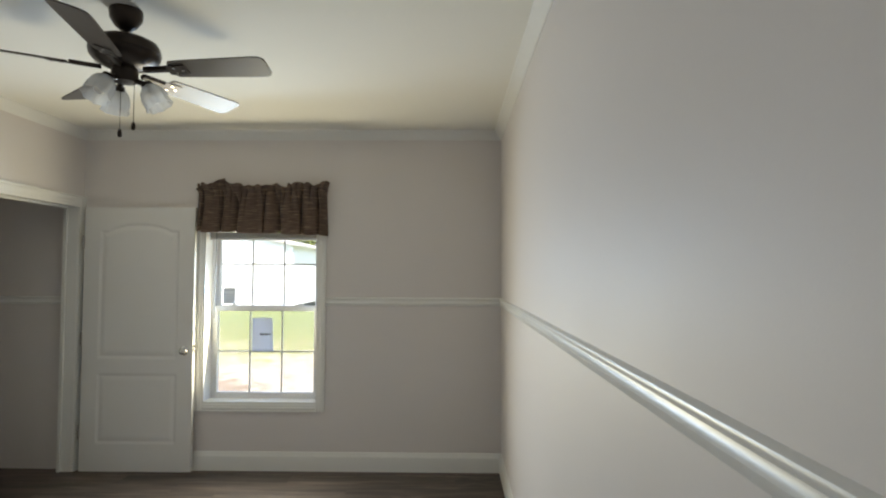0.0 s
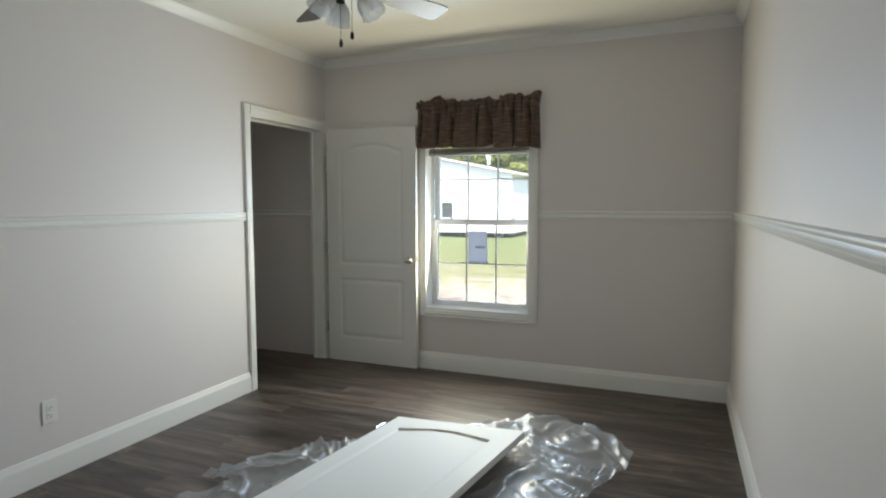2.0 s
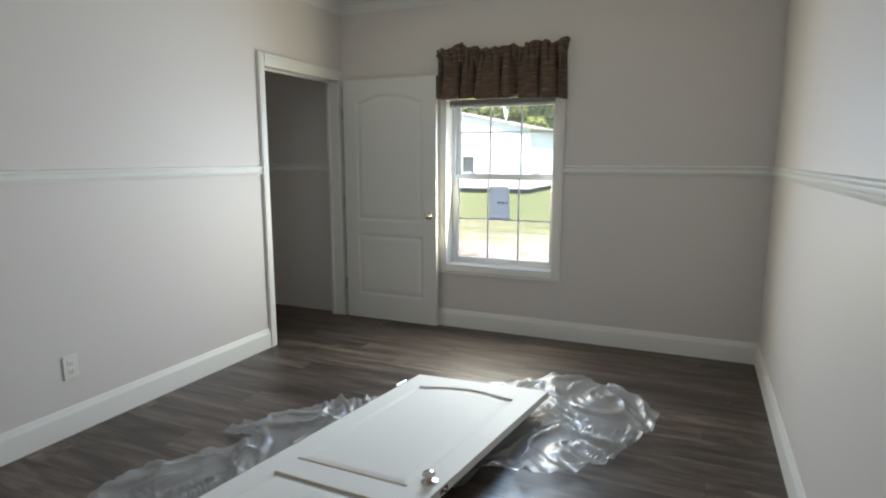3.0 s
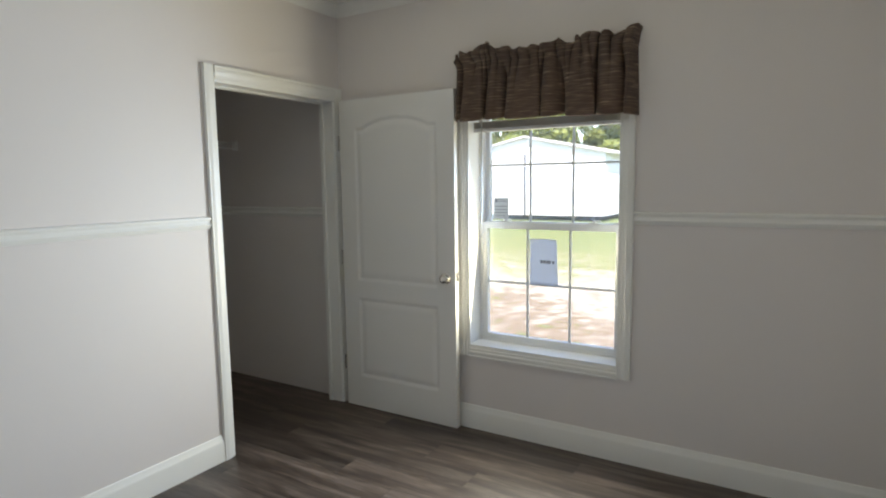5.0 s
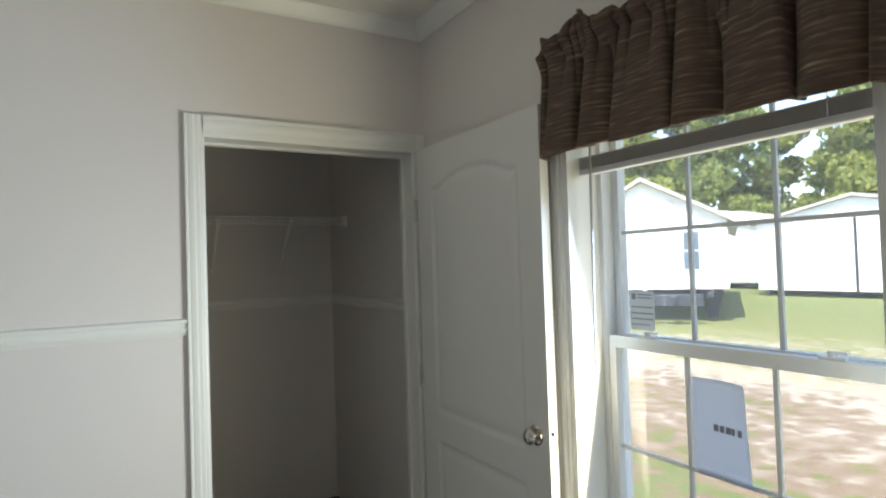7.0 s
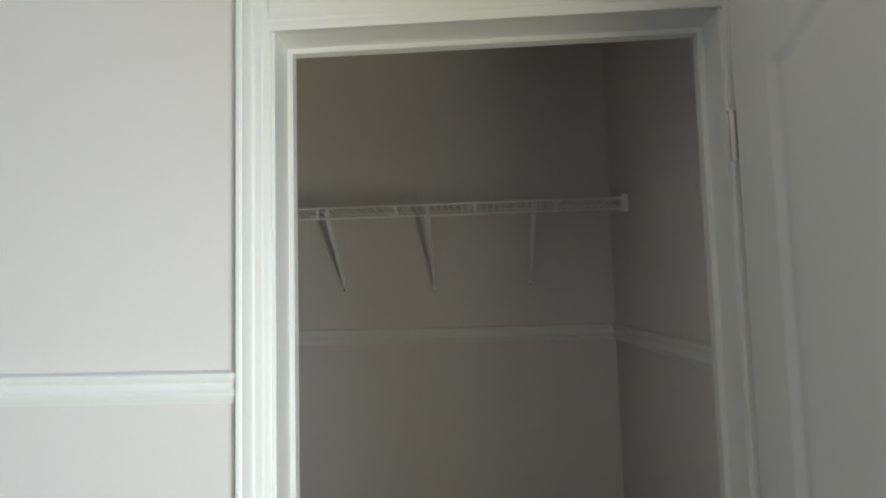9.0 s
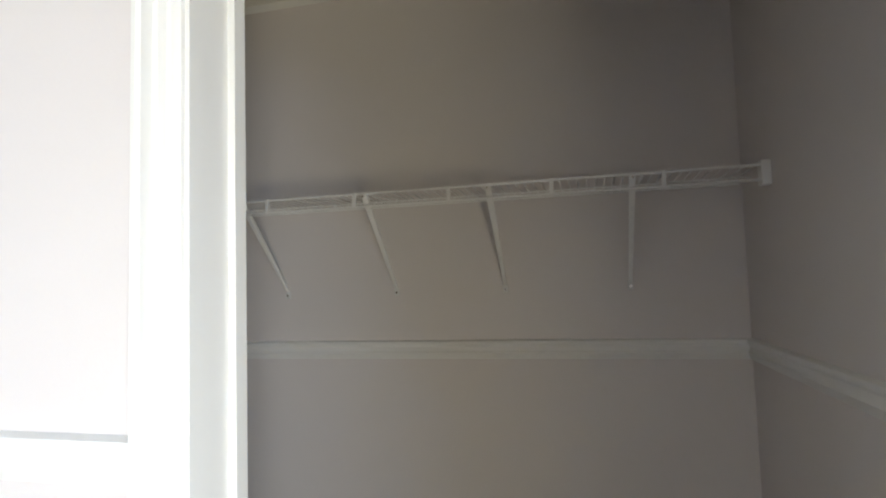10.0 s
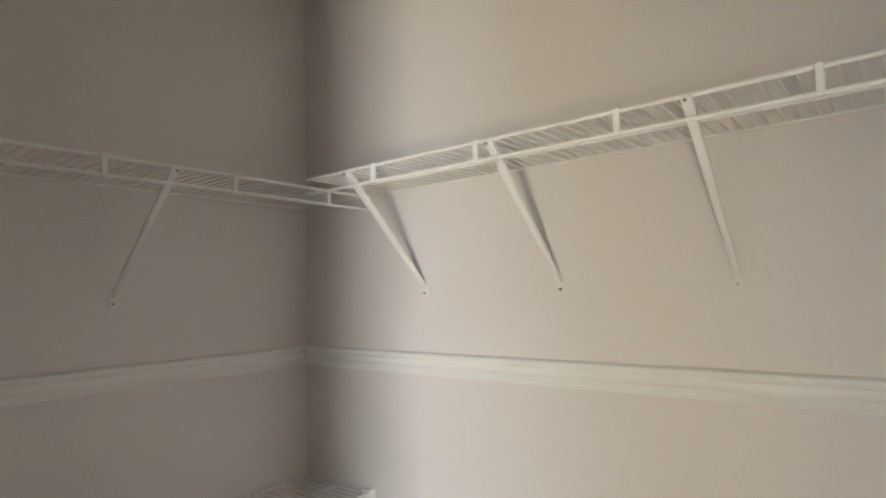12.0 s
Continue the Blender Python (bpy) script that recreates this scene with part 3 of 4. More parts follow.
lower_sash = sash(4.806, WZ0 + 0.020, 1.272, (0.035, 0.038))
upper_sash = sash(4.846, 1.240, WZ1 - 0.020, (0.036, 0.030))
for x in (-1.66, -1.13):
    lock = part("sash_lock", boxed((x - 0.030, x + 0.030, 4.812, 4.834, 1.272, 1.280), bevel=0.002), M_VINYL, lower_sash, "white cam lock")
for x in (-1.66, -1.13):
    bm = bmesh.new()
    rod(bm, (x, 4.82, 1.278), (x, 4.82, 1.292), 0.010, 12)
    box(bm, x - 0.004, x + 0.034, 4.814, 4.824, 1.286, 1.293)
    part("lock_lever", bm, M_VINYL, lower_sash)

# Paper sheet taped inside the lower sash, its top corner curling
paper = holder("paper_sign", -1.417, 4.818, 0.912, "white paper sheet taped inside the window glass", "sign")
bm = bmesh.new()
n = 12
grid = []
for j in range(n + 1):
    for i in range(n + 1):
        u, v = i / n, j / n
        curl = 0.030 * max(0, u - 0.35) ** 2 * (0.4 + v)
        grid.append(bm.verts.new((-0.088 + 0.176 * u - curl * 0.5, -0.004 - curl, 0.266 * v + 0.003 * math.sin(math.pi * u) * v)))
for j in range(n):
    for i in range(n):
        a = j * (n + 1) + i
        bm.faces.new((grid[a], grid[a + 1], grid[a + n + 2], grid[a + n + 1]))
page = part("sheet", bm, M_PAPER, paper, "", True)
page.modifiers.new("thickness", "SOLIDIFY").thickness = 0.0006
bm = bmesh.new()
for k, wdt in enumerate((0.014, 0.013, 0.016, 0.008, 0.011)):
    x = -0.022 + k * 0.0185
    y = -0.0065 - 0.030 * max(0, (x + 0.088) / 0.176 - 0.35) ** 2 * 0.95
    box(bm, x, x + wdt, y, y + 0.0008, 0.128, 0.146)
part("print", bm, M_INK, paper, "row of dark letter-sized bars")

# Manufacturer's data label stuck on the upper pane
sticker = holder("window_label", -1.712, 4.862, 1.290, "grey data label stuck on the window pane", "label")
part("label_sheet", boxed((-0.048, 0.048, 0, 0.001, 0, 0.125)), M_LABEL, sticker)
bm = boxed((-0.040, -0.024, -0.001, 0, 0.098, 0.118), (-0.018, 0.040, -0.001, 0, 0.112, 0.116), (-0.018, 0.040, -0.001, 0, 0.102, 0.106), (-0.042, 0.042, -0.001, 0, 0.072, 0.076),
           (-0.042, 0.042, -0.001, 0, 0.052, 0.056), (-0.042, 0.042, -0.001, 0, 0.034, 0.038), (-0.042, 0.030, -0.001, 0, 0.016, 0.019))
part("print", bm, M_INK, sticker, "dark rows of small print")

# Mini blind, raised into a stack under the valance
blind = holder("mini_blind", -1.3935, 4.725, 1.795, "white mini blind raised into a tight stack", "blind")
part("head_rail", boxed((-0.425, 0.425, -0.02, 0.02, 0.150, 0.185), bevel=0.003), M_VINYL, blind)
part("bottom_rail", boxed((-0.424, 0.424, -0.013, 0.013, 0.0, 0.020), bevel=0.004), M_VINYL, blind)
slat_mesh = None
for k in range(14):
    if slat_mesh is None:
        ob = part("slat", boxed((-0.423, 0.423, -0.0125, 0.0125, 0, 0.0014)), M_SLAT, blind)
        slat_mesh = ob.data
    else:
        ob = new("slat", slat_mesh)
        ob.parent = blind
    ob.location = (0, 0.001 * math.sin(k * 2.1), 0.0215 + k * 0.0028)
for x in (-0.33, 0.33):
    part("cord", rods(((x, -0.0135, 0.01), (x, -0.0135, 0.152)), r=0.001), M_VINYL, blind)
part("wand", rods(((-0.365, -0.018, 0.155), (-0.372, -0.024, -0.61)), r=0.004, segs=8), mat("clear_grey_wand", (0.42, 0.42, 0.42), 0.25), blind, "thin grey tilt wand")

# Valance on its rod
valance = holder("valance", -1.385, YN, 1.86, "gathered brown woven valance with pale slubs", "curtain")


def valance_mesh():
    """Cloth shirred on a rod: a ruffled heading, a stitched pocket and deep folds that open downwards."""
    nx, nz = 420, 44
    half, pocket = 0.505, 0.80
    verts, faces = [], []
    for j in range(nz + 1):
        v = j / nz
        drop = max(0.0, (pocket - v) / pocket)      # 0 at the pocket, 1 at the hem
        head = max(0.0, (v - pocket) / (1 - pocket))  # 0 at the pocket, 1 at the top edge
        for i in range(nx + 1):
            u = i / nx
            s = 2 * u - 1
            irregular = noise.noise(Vector((u * 5.3, 1.7, 4.0)))
            wide = 2 * math.pi * (6.6 * u + 0.55 * irregular) + 0.9
            fine = 2 * math.pi * (21 * u + 0.9 * noise.noise(Vector((u * 9, 6.1, 2.0))))
            size = 0.65 + 0.75 * noise.noise(Vector((u * 7.0, 8.3, 1.0)))
            open_ = drop ** 0.7
            lobe = abs(math.cos(wide / 2 + 0.5 * math.sin(wide / 2))) ** 0.85
            y = -0.076 - 0.165 * open_ * (0.5 + 0.65 * size) * (lobe - 0.60)
            x = s * half * (1 + 0.035 * drop) + 0.040 * open_ * math.sin(wide) * (0.5 + 0.6 * size)
            crease = (0.35 + size) * math.exp(-drop / 0.30)
            y += -0.046 * crease * (abs(math.cos(fine / 2)) ** 0.6 - 0.6) * (1 - 0.5 * head)
            x += 0.006 * crease * math.sin(fine)
            ruffle = noise.noise(Vector((u * 13.0, 2.2 + 0.8 * head, 9.0)))
            y += head * (0.055 * ruffle - 0.012)
            x += 0.020 * head * s + head * 0.035 * noise.noise(Vector((u * 17.0, 5.0, 3.0 + head)))
            y -= 0.010 * math.exp(-((v - 0.90) / 0.05) ** 2)   # the rod fills the pocket above its seam
            edge = max(0.0, (abs(s) - 0.94) / 0.06)
            y = y * (1 - edge ** 2) - 0.010 * edge ** 2
            top = 0.352 + 0.030 * abs(noise.noise(Vector((u * 11.0, 3.3, 0.5)))) + 0.030 * noise.noise(Vector((u * 26.0, 1.0, 0.5)))
            top += 0.034 * math.exp(-((u - 0.22) / 0.07) ** 2) + 0.028 * math.exp(-((u - 0.97) / 0.04) ** 2) - 0.022 * math.exp(-((u - 0.07) / 0.03) ** 2)
            hem = 0.006 - 0.030 * u + 0.018 - 0.032 * lobe + 0.010 * noise.noise(Vector((u * 4.0, 0.3, 7.0)))
            if v <= pocket:
                z = hem + (0.296 - hem) * (v / pocket)
            else:
                z = 0.296 + (top - 0.296) * head
            verts.append((x, min(y, -0.006), z))
    for j in range(nz):
        for i in range(nx):
            a = j * (nx + 1) + i
            faces.append((a, a + 1, a + nx + 2, a + nx + 1))
    me = bpy.data.meshes.new("cloth")
    me.from_pydata(verts, [], faces)
    me.materials.append(M_FABRIC)
    for f in me.polygons:
        f.use_smooth = True
    return me


cloth = new("cloth", valance_mesh())
cloth.parent = valance
sol = cloth.modifiers.new("thickness", "SOLIDIFY")
sol.thickness = 0.0015
part("rod", rods(((-0.492, -0.060, 0.325), (0.480, -0.060, 0.325)), r=0.006, segs=12), M_BRONZE, valance, "dark metal rod", True)
for x, sgn in ((-0.492, -1), (0.480, 1)):
    part("finial", lathe([(0, -0.014), (0.009, -0.010), (0.012, 0), (0.009, 0.010), (0, 0.014)], 14, pose(x, -0.060, 0.325, 0, 90 * sgn)), M_BRONZE, valance, "", True)
    part("rod_bracket", boxed((x - 0.008, x + 0.008, -0.060, 0.0, 0.312, 0.330), bevel=0.002), M_BRONZE, valance)


# ---- wall outlet ----
outlet = holder("wall_outlet", XW, 2.170, 0.370, "white duplex electrical outlet on the wall", "outlet")
part("cover_plate", boxed((0, 0.006, -0.037, 0.037, -0.06, 0.06), bevel=0.0025), M_OUTLET, outlet)
for z in (-0.02, 0.02):
    r_ = part("receptacle", boxed((0.004, 0.008, -0.017, 0.017, z - 0.014, z + 0.014), bevel=0.003), M_OUTLET, outlet)
    for y in (-0.007, 0.007):
        part("slot", boxed((0.0078, 0.0084, y - 0.001, y + 0.001, z - 0.003, z + 0.006)), M_DARK, r_)
    part("slot", rods(((0.0078, 0, z - 0.008), (0.0084, 0, z - 0.008)), r=0.0022, segs=10), M_DARK, r_)
part("screw", rods(((0.005, 0, 0), (0.0072, 0, 0)), r=0.003, segs=10), M_OUTLET, outlet)


# ---- ceiling fan ----
fan = holder("ceiling_fan", -1.290, 2.575, H, "dark bronze five-blade ceiling fan with frosted glass light kit", "ceiling fan")
part("canopy", lathe([(0.0, 0.0), (0.064, 0.0), (0.066, -0.012), (0.063, -0.040), (0.044, -0.070), (0.024, -0.086), (0.0, -0.09)], 32), M_BRONZE, fan, "", True)
part("downrod", rods(((0, 0, -0.08), (0, 0, -0.16)), r=0.013, segs=16), M_BRONZE, fan, "", True)
part("motor", lathe([(0.0, -0.118), (0.045, -0.120), (0.095, -0.127), (0.126, -0.142), (0.136, -0.160), (0.136, -0.200), (0.128, -0.212), (0.116, -0.226), (0.082, -0.243), (0.060, -0.252), (0.0, -0.254)], 40), M_BRONZE, fan, "", True)
part("motor_band", lathe([(0.130, -0.172), (0.139, -0.174), (0.139, -0.186), (0.130, -0.188)], 40), M_BRONZE, fan, "", True)
part("switch_housing", lathe([(0.0, -0.25), (0.050, -0.252), (0.054, -0.292), (0.044, -0.308), (0.0, -0.314)], 32), M_BRONZE, fan, "", True)


def blade_mesh():
    bm = bmesh.new()
    outline = []
    for x, w in ((0.205, 0.040), (0.215, 0.052), (0.30, 0.058), (0.45, 0.063), (0.57, 0.067), (0.600, 0.065), (0.615, 0.056), (0.622, 0.040)):
        outline.append((x, w))
    loop = [(x, w) for x, w in outline] + [(x, -w) for x, w in outline[::-1]]
    top = [bm.verts.new((x, y, 0.003)) for x, y in loop]
    low = [bm.verts.new((x, y, -0.003)) for x, y in loop]
    bm.faces.new(top)
    bm.faces.new(low[::-1])
    for i in range(len(loop)):
        j = (i + 1) % len(loop)
        bm.faces.new((top[i], low[i], low[j], top[j]))
    return bm


first = None
for k in range(5):
    turn = pose(0, 0, -0.258, 0, 0, -4 + 72 * k) @ pose(0, 0, 0, -15, 0, 0)
    if first is None:
        blade = part("blade", blade_mesh(), M_BLADE, fan, "dark walnut-finish fan blade")
        bm = boxed((0.085, 0.20, -0.012, 0.012, -0.008, 0.010), (0.19, 0.275, -0.032, 0.032, -0.007, -0.003), bevel=0.002)
        arm = part("blade_arm", bm, M_BRONZE, blade)
        for x, y in ((0.225, -0.018), (0.225, 0.018), (0.258, 0.0)):
            part("screw", rods(((x, y, -0.010), (x, y, -0.006)), r=0.006, segs=10), M_CHROME, blade)
        first = blade
        blade.matrix_basis = turn
    else:
        copy_thing(first, turn)
SHADE = [(0.022, 0.0), (0.030, -0.008), (0.042, -0.022), (0.050, -0.045), (0.052, -0.068), (0.050, -0.085), (0.056, -0.104)]


def shade_mesh():
    bm = bmesh.new()
    segs = 48
    rings = []
    for q, (r, h) in enumerate(SHADE):
        flute = 0.03 + 0.05 * q / len(SHADE)
        rings.append([bm.verts.new((r * (1 + flute * math.cos(8 * a)) * math.cos(a), r * (1 + flute * math.cos(8 * a)) * math.sin(a), h)) for a in [2 * math.pi * i / segs for i in range(segs)]])
    for a, b in zip(rings, rings[1:]):
        for i in range(segs):
            j = (i + 1) % segs
            bm.faces.new((a[i], a[j], b[j], b[i]))
    bmesh.ops.solidify(bm, geom=bm.faces[:], thickness=0.0025)
    return bm


for k in range(3):
    turn = pose(0, 0, -0.300, 0, 0, 14 + 120 * k)
    sock = part("light_arm", rods(((0.045, 0, 0), (0.085, 0, -0.012)), r=0.012, segs=12), M_BRONZE, fan, "", True)
    sock.matrix_basis = turn
    part("socket", lathe([(0, 0.012), (0.022, 0.008), (0.026, -0.012), (0.0, -0.014)], 20, pose(0.085, 0, -0.012, 0, -30)), M_BRONZE, sock, "", True)
    part("glass_shade", shade_mesh(), M_SHADE, sock, "fluted frosted glass tulip shade", True).matrix_basis = pose(0.088, 0, -0.016, 0, -30)
    part("bulb", lathe([(0.0, -0.085), (0.014, -0.080), (0.020, -0.066), (0.018, -0.05), (0.012, -0.03), (0.012, -0.01)], 16), mat("unlit_bulb", (0.8, 0.78, 0.74), 0.3), sock, "unlit white bulb", True).matrix_basis = pose(0.088, 0, -0.016, 0, -30)
for x, y, z in ((0.008, -0.040, -0.515), (0.050, -0.015, -0.480)):
    part("pull_chain", rods(((x, y, -0.295), (x, y, z)), r=0.0014), M_BRONZE, fan, "thin pull chain")
    part("chain_fob", lathe([(0, 0.0), (0.006, -0.004), (0.009, -0.02), (0.007, -0.034), (0, -0.036)], 12, pose(x, y, z)), M_BRONZE, fan, "", True)


# ---- plastic sheeting under the loose door ----
def plastic_sheet():
    """A crumpled round-cornered sheet of film, spread on the floor."""
    reach = [(-180, 0.80), (-168, 0.92), (-163, 0.72), (-157, 0.86), (-147, 1.19), (-138, 1.27), (-120, 1.15), (-95, 0.85), (-60, 0.55), (-30, 0.42), (-7, 0.45), (10, 0.86), (22, 1.08), (39, 1.42), (57, 1.48), (73, 1.16), (85, 0.90), (105, 0.68), (136, 0.64), (160, 0.72), (180, 0.80)]
    na, nr = 420, 130
    verts, faces = [], []
    for i in range(na):
        a = -180 + 360 * i / na
        r = float(np.interp(a, [p[0] for p in reach], [p[1] for p in reach]))
        r *= 1 + 0.05 * noise.noise(Vector((a * 0.06, 3, 1))) + 0.03 * noise.noise(Vector((a * 0.25, 7, 1)))
        for j in range(nr + 1):
            f = j / nr
            x, y = r * f * math.cos(radians(a)), r * f * math.sin(radians(a))
            p = Vector((x, y, 0))
            warp = Vector((noise.noise(p * 2.2 + Vector((9, 2, 1))), noise.noise(p * 2.2 + Vector((1, 7, 3))), 0)) * 0.35
            q = p + warp
            ridge = 1 - abs(noise.noise(q * 1.7 + Vector((3, 1, 0)))) * 2.6
            crease = 1 - abs(noise.noise(Vector((q.x * 1.2 + q.y * 5.5, q.y * 1.2 - q.x * 5.5, 5)))) * 3.0
            crease2 = 1 - abs(noise.noise(Vector((q.x * 9 + q.y * 2.0, q.y * 3.0 - q.x * 6, 2)))) * 3.2
            z = 0.003 + 0.026 * max(0, ridge) ** 2 + 0.022 * max(0, crease) ** 3 + 0.010 * max(0, crease2) ** 4
            z *= 0.55 + 0.9 * f
            w = Vector((x - 1.20, y + 2.65, 0.0))
            d = w - corner
            across = d.dot(ax_w)
            along = d.dot(ax_up)
            if -0.06 < across < DW + 0.03 and -0.1 < along < DL + 0.05:
                z = min(z, 0.006 + max(0, across) * 0.06)
            verts.append((x, y, z))
    for i in range(na):
        k = (i + 1) % na
        for j in range(1, nr):
            faces.append((i * (nr + 1) + j, k * (nr + 1) + j, k * (nr + 1) + j + 1, i * (nr + 1) + j + 1))
    me = bpy.data.meshes.new("plastic_sheet")
    me.from_pydata(verts, [], faces)
    me.materials.append(M_SHEET)
    for f in me.polygons:
        f.use_smooth = True
    return me


sheet = new("plastic_sheet", plastic_sheet())
sheet.location = (-1.20, 2.65, FZ + 0.001)
tagged(sheet, "crumpled clear plastic sheeting spread on the plank floor", "plastic sheet")


# ---- closet wire shelves ----
def wire_shelf(name, length, depth, label, brackets, uprights):
    """A ventilated shelf in its own frame: x along the wall, y out from it, z 0 at the lower lip."""
    sh = tagged(new(name), label, "shelf", "closet shelves")
    part("front_rod", rods(((0, depth, 0.040), (length, depth, 0.040)), r=0.0042, segs=8), M_WIRE, sh, "", True)
    part("lip_rod", rods(((0, depth + 0.002, 0.0), (length, depth + 0.002, 0.0)), r=0.0042, segs=8), M_WIRE, sh, "", True)
    part("back_rod", rods(((0, 0.012, 0.036), (length, 0.012, 0.036)), r=0.003, segs=8), M_WIRE, sh, "", True)
    part("middle_rod", rods(((0, depth * 0.5, 0.034), (length, depth * 0.5, 0.034)), r=0.003, segs=8), M_WIRE, sh, "", True)
    shared = None
    for k in range(int(length / 0.0254)):
        if shared is None:
            ob = part("wire", rods(((0, 0.008, 0.0395), (0, depth - 0.002, 0.0395)), r=0.0022, segs=6), M_WIRE, sh)
            shared = ob.data
        else:
            ob = new("wire", shared)
            ob.parent = sh
        ob.location = (0.012 + k * 0.0254, 0, 0)
    for x in uprights:
        part("lip_tie", boxed((x - 0.006, x + 0.006, depth - 0.001, depth + 0.007, -0.004, 0.044), bevel=0.0015), M_WIRE, sh)
    for x in brackets:
        bm = bmesh.new()
        p, q = Vector((x, depth + 0.004, 0.040)), Vector((x, 0.006, -0.252))
        d = (q - p).normalized()
        nrm = Vector((1, 0, 0)).cross(d).normalized()
        for off, w0, w1 in ((0.0, 0.0095, 0.0055),):
            vs = []
            for c, w in ((p, w0), (q, w1)):
                for sx, sn in ((-1, -0.4), (1, -0.4), (1, 0.4), (-1, 0.4)):
                    vs.append(bm.verts.new(c + Vector((sx * w, 0, 0)) + nrm * sn * 0.016))
            for f in ((0, 1, 2, 3), (7, 6, 5, 4), (0, 4, 5, 1), (1, 5, 6, 2), (2, 6, 7, 3), (3, 7, 4, 0)):
                bm.faces.new([vs[i] for i in f])
        soft(bm, 0.002, 1)
        br = part("bracket", bm, M_WIRE, sh, "slanting white steel brace")
        part("foot_clip", boxed((x - 0.009, x + 0.009, 0.0, 0.005, -0.282, -0.252), bevel=0.002), M_CLIP, br, "clear plastic foot clip")
        part("screw", rods(((x, 0.005, -0.270), (x, 0.009, -0.270)), r=0.004, segs=10), M_CHROME, br)
        part("hook_pin", rods(((x, depth + 0.009, 0.030), (x, depth + 0.014, 0.030)), r=0.003, segs=8), M_CHROME, br)
    return sh


back_shelf = wire_shelf("wire_shelf", 1.715, 0.295, "white wire shelf along the closet back wall on steel braces",
                        [4.335 - 2.955, 3.930 - 2.955, 3.542 - 2.955, 3.115 - 2.955], [0.253 + 0.302 * k for k in range(5)])
part("end_cap", boxed((1.700, 1.725, 0.268, 0.306, -0.014, 0.052), bevel=0.003), M_WIRE, back_shelf, "white plastic end bracket on the wall")
back_shelf.matrix_basis = Matrix.Translation((CX, 2.955, 1.790)) @ Matrix(((0, 1, 0, 0), (1, 0, 0, 0), (0, 0, 1, 0), (0, 0, 0, 1)))
side_shelf = wire_shelf("wire_shelf", 1.185, 0.325, "white wire shelf along the closet side wall, above another", [-3.505 - CX], [0.165, 0.465, 0.766, 1.067])
side_shelf.matrix_basis = pose(CX + 0.012, CY0, 1.782)
low_shelf = wire_shelf("wire_shelf", 1.185, 0.310, "low white wire shelf along the closet side wall", [], [0.165, 0.465, 0.766, 1.067])
part("end_cap", boxed((-0.012, 0.012, 0.285, 0.321, -0.014, 0.052), bevel=0.003), M_WIRE, low_shelf, "white plastic end bracket on the wall")
low_shelf.matrix_basis = pose(CX + 0.012, CY0, 0.882)


# ---- outside ----
GZ = -0.80
structure("ground", boxed((-600, 600, -600, 900, GZ - 0.5, GZ)), M_GROUND, "patchy lawn with dry straw and bare sandy soil", "ground")


def gable_house(name, x0, x1, y0, y1, z0, eave, peak, label, seam, windows, skin=None):
    """A factory-built house on its transport chassis, its gable end facing -y."""
    house = tagged(new(name), label, "house")
    skin = skin or M_HOUSE
    xm = (x0 + x1) / 2
    bm = bmesh.new()
    loop = [(x0, z0), (x1, z0), (x1, eave), (xm, peak), (x0, eave)]
    a = [bm.verts.new((x, y0, z)) for x, z in loop]
    b = [bm.verts.new((x, y1, z)) for x, z in loop]
    bm.faces.new(a)
    bm.faces.new(b[::-1])
    for i in range(5):
        bm.faces.new((a[i], a[(i + 1) % 5], b[(i + 1) % 5], b[i]))
    part("wall", bm, skin, house)
    for xa, xb in ((x0 - 0.35, xm), (x1 + 0.35, xm)):
        slope = (peak - eave) / abs(xm - (x0 if xa < xm else x1))
        za = eave - 0.35 * slope
        bm = bmesh.new()
        vs = [bm.verts.new((x, y, z + dz)) for dz in (0.02, 0.16) for x, z in ((xa, za), (xb, peak)) for y in (y0 - 0.25, y1 + 0.25)]
        for f in ((0, 1, 3, 2), (4, 6, 7, 5), (0, 4, 5, 1), (2, 3, 7, 6), (0, 2, 6, 4), (1, 5, 7, 3)):
            bm.faces.new([vs[i] for i in f])
        part("roof", bm, M_ROOF, house)
    if seam:
        part("seam", boxed((xm - 0.06, xm + 0.06, y0 - 0.03, y0 - 0.005, z0 - 0.1, eave + 0.1)), M_CHASSIS, house, "dark joint between the two halves")
    for wx, wz, ww, wh in windows:
        w = part("window", boxed((wx - ww / 2 - 0.06, wx + ww / 2 + 0.06, y0 - 0.05, y0 - 0.005, wz - 0.06, wz + wh + 0.06)), M_VINYL, house)
        part("pane", boxed((wx - ww / 2, wx + ww / 2, y0 - 0.06, y0 - 0.045, wz, wz + wh * 0.48)), M_HPANE, w)
        part("pane", boxed((wx - ww / 2, wx + ww / 2, y0 - 0.06, y0 - 0.045, wz + wh * 0.52, wz + wh)), M_HPANE, w)
    part("chassis", boxed((x0 + 0.5, x0 + 0.7, y0 - 0.2, y1 - 0.4, z0 - 0.28, z0), (x1 - 0.7, x1 - 0.5, y0 - 0.2, y1 - 0.4, z0 - 0.28, z0), (x0 + 0.5, x1 - 0.5, y0 + 0.3, y0 + 0.5, z0 - 0.25, z0 - 0.01)), M_CHASSIS, house)
    for x in (x0 + 0.6, x1 - 0.6):
        for y in (y0 + 2.0, (y0 + y1) / 2, y1 - 1):
            part("pier", boxed((x - 0.2, x + 0.2, y - 0.2, y + 0.2, GZ, z0 - 0.28)), M_CHASSIS, house)
    return house


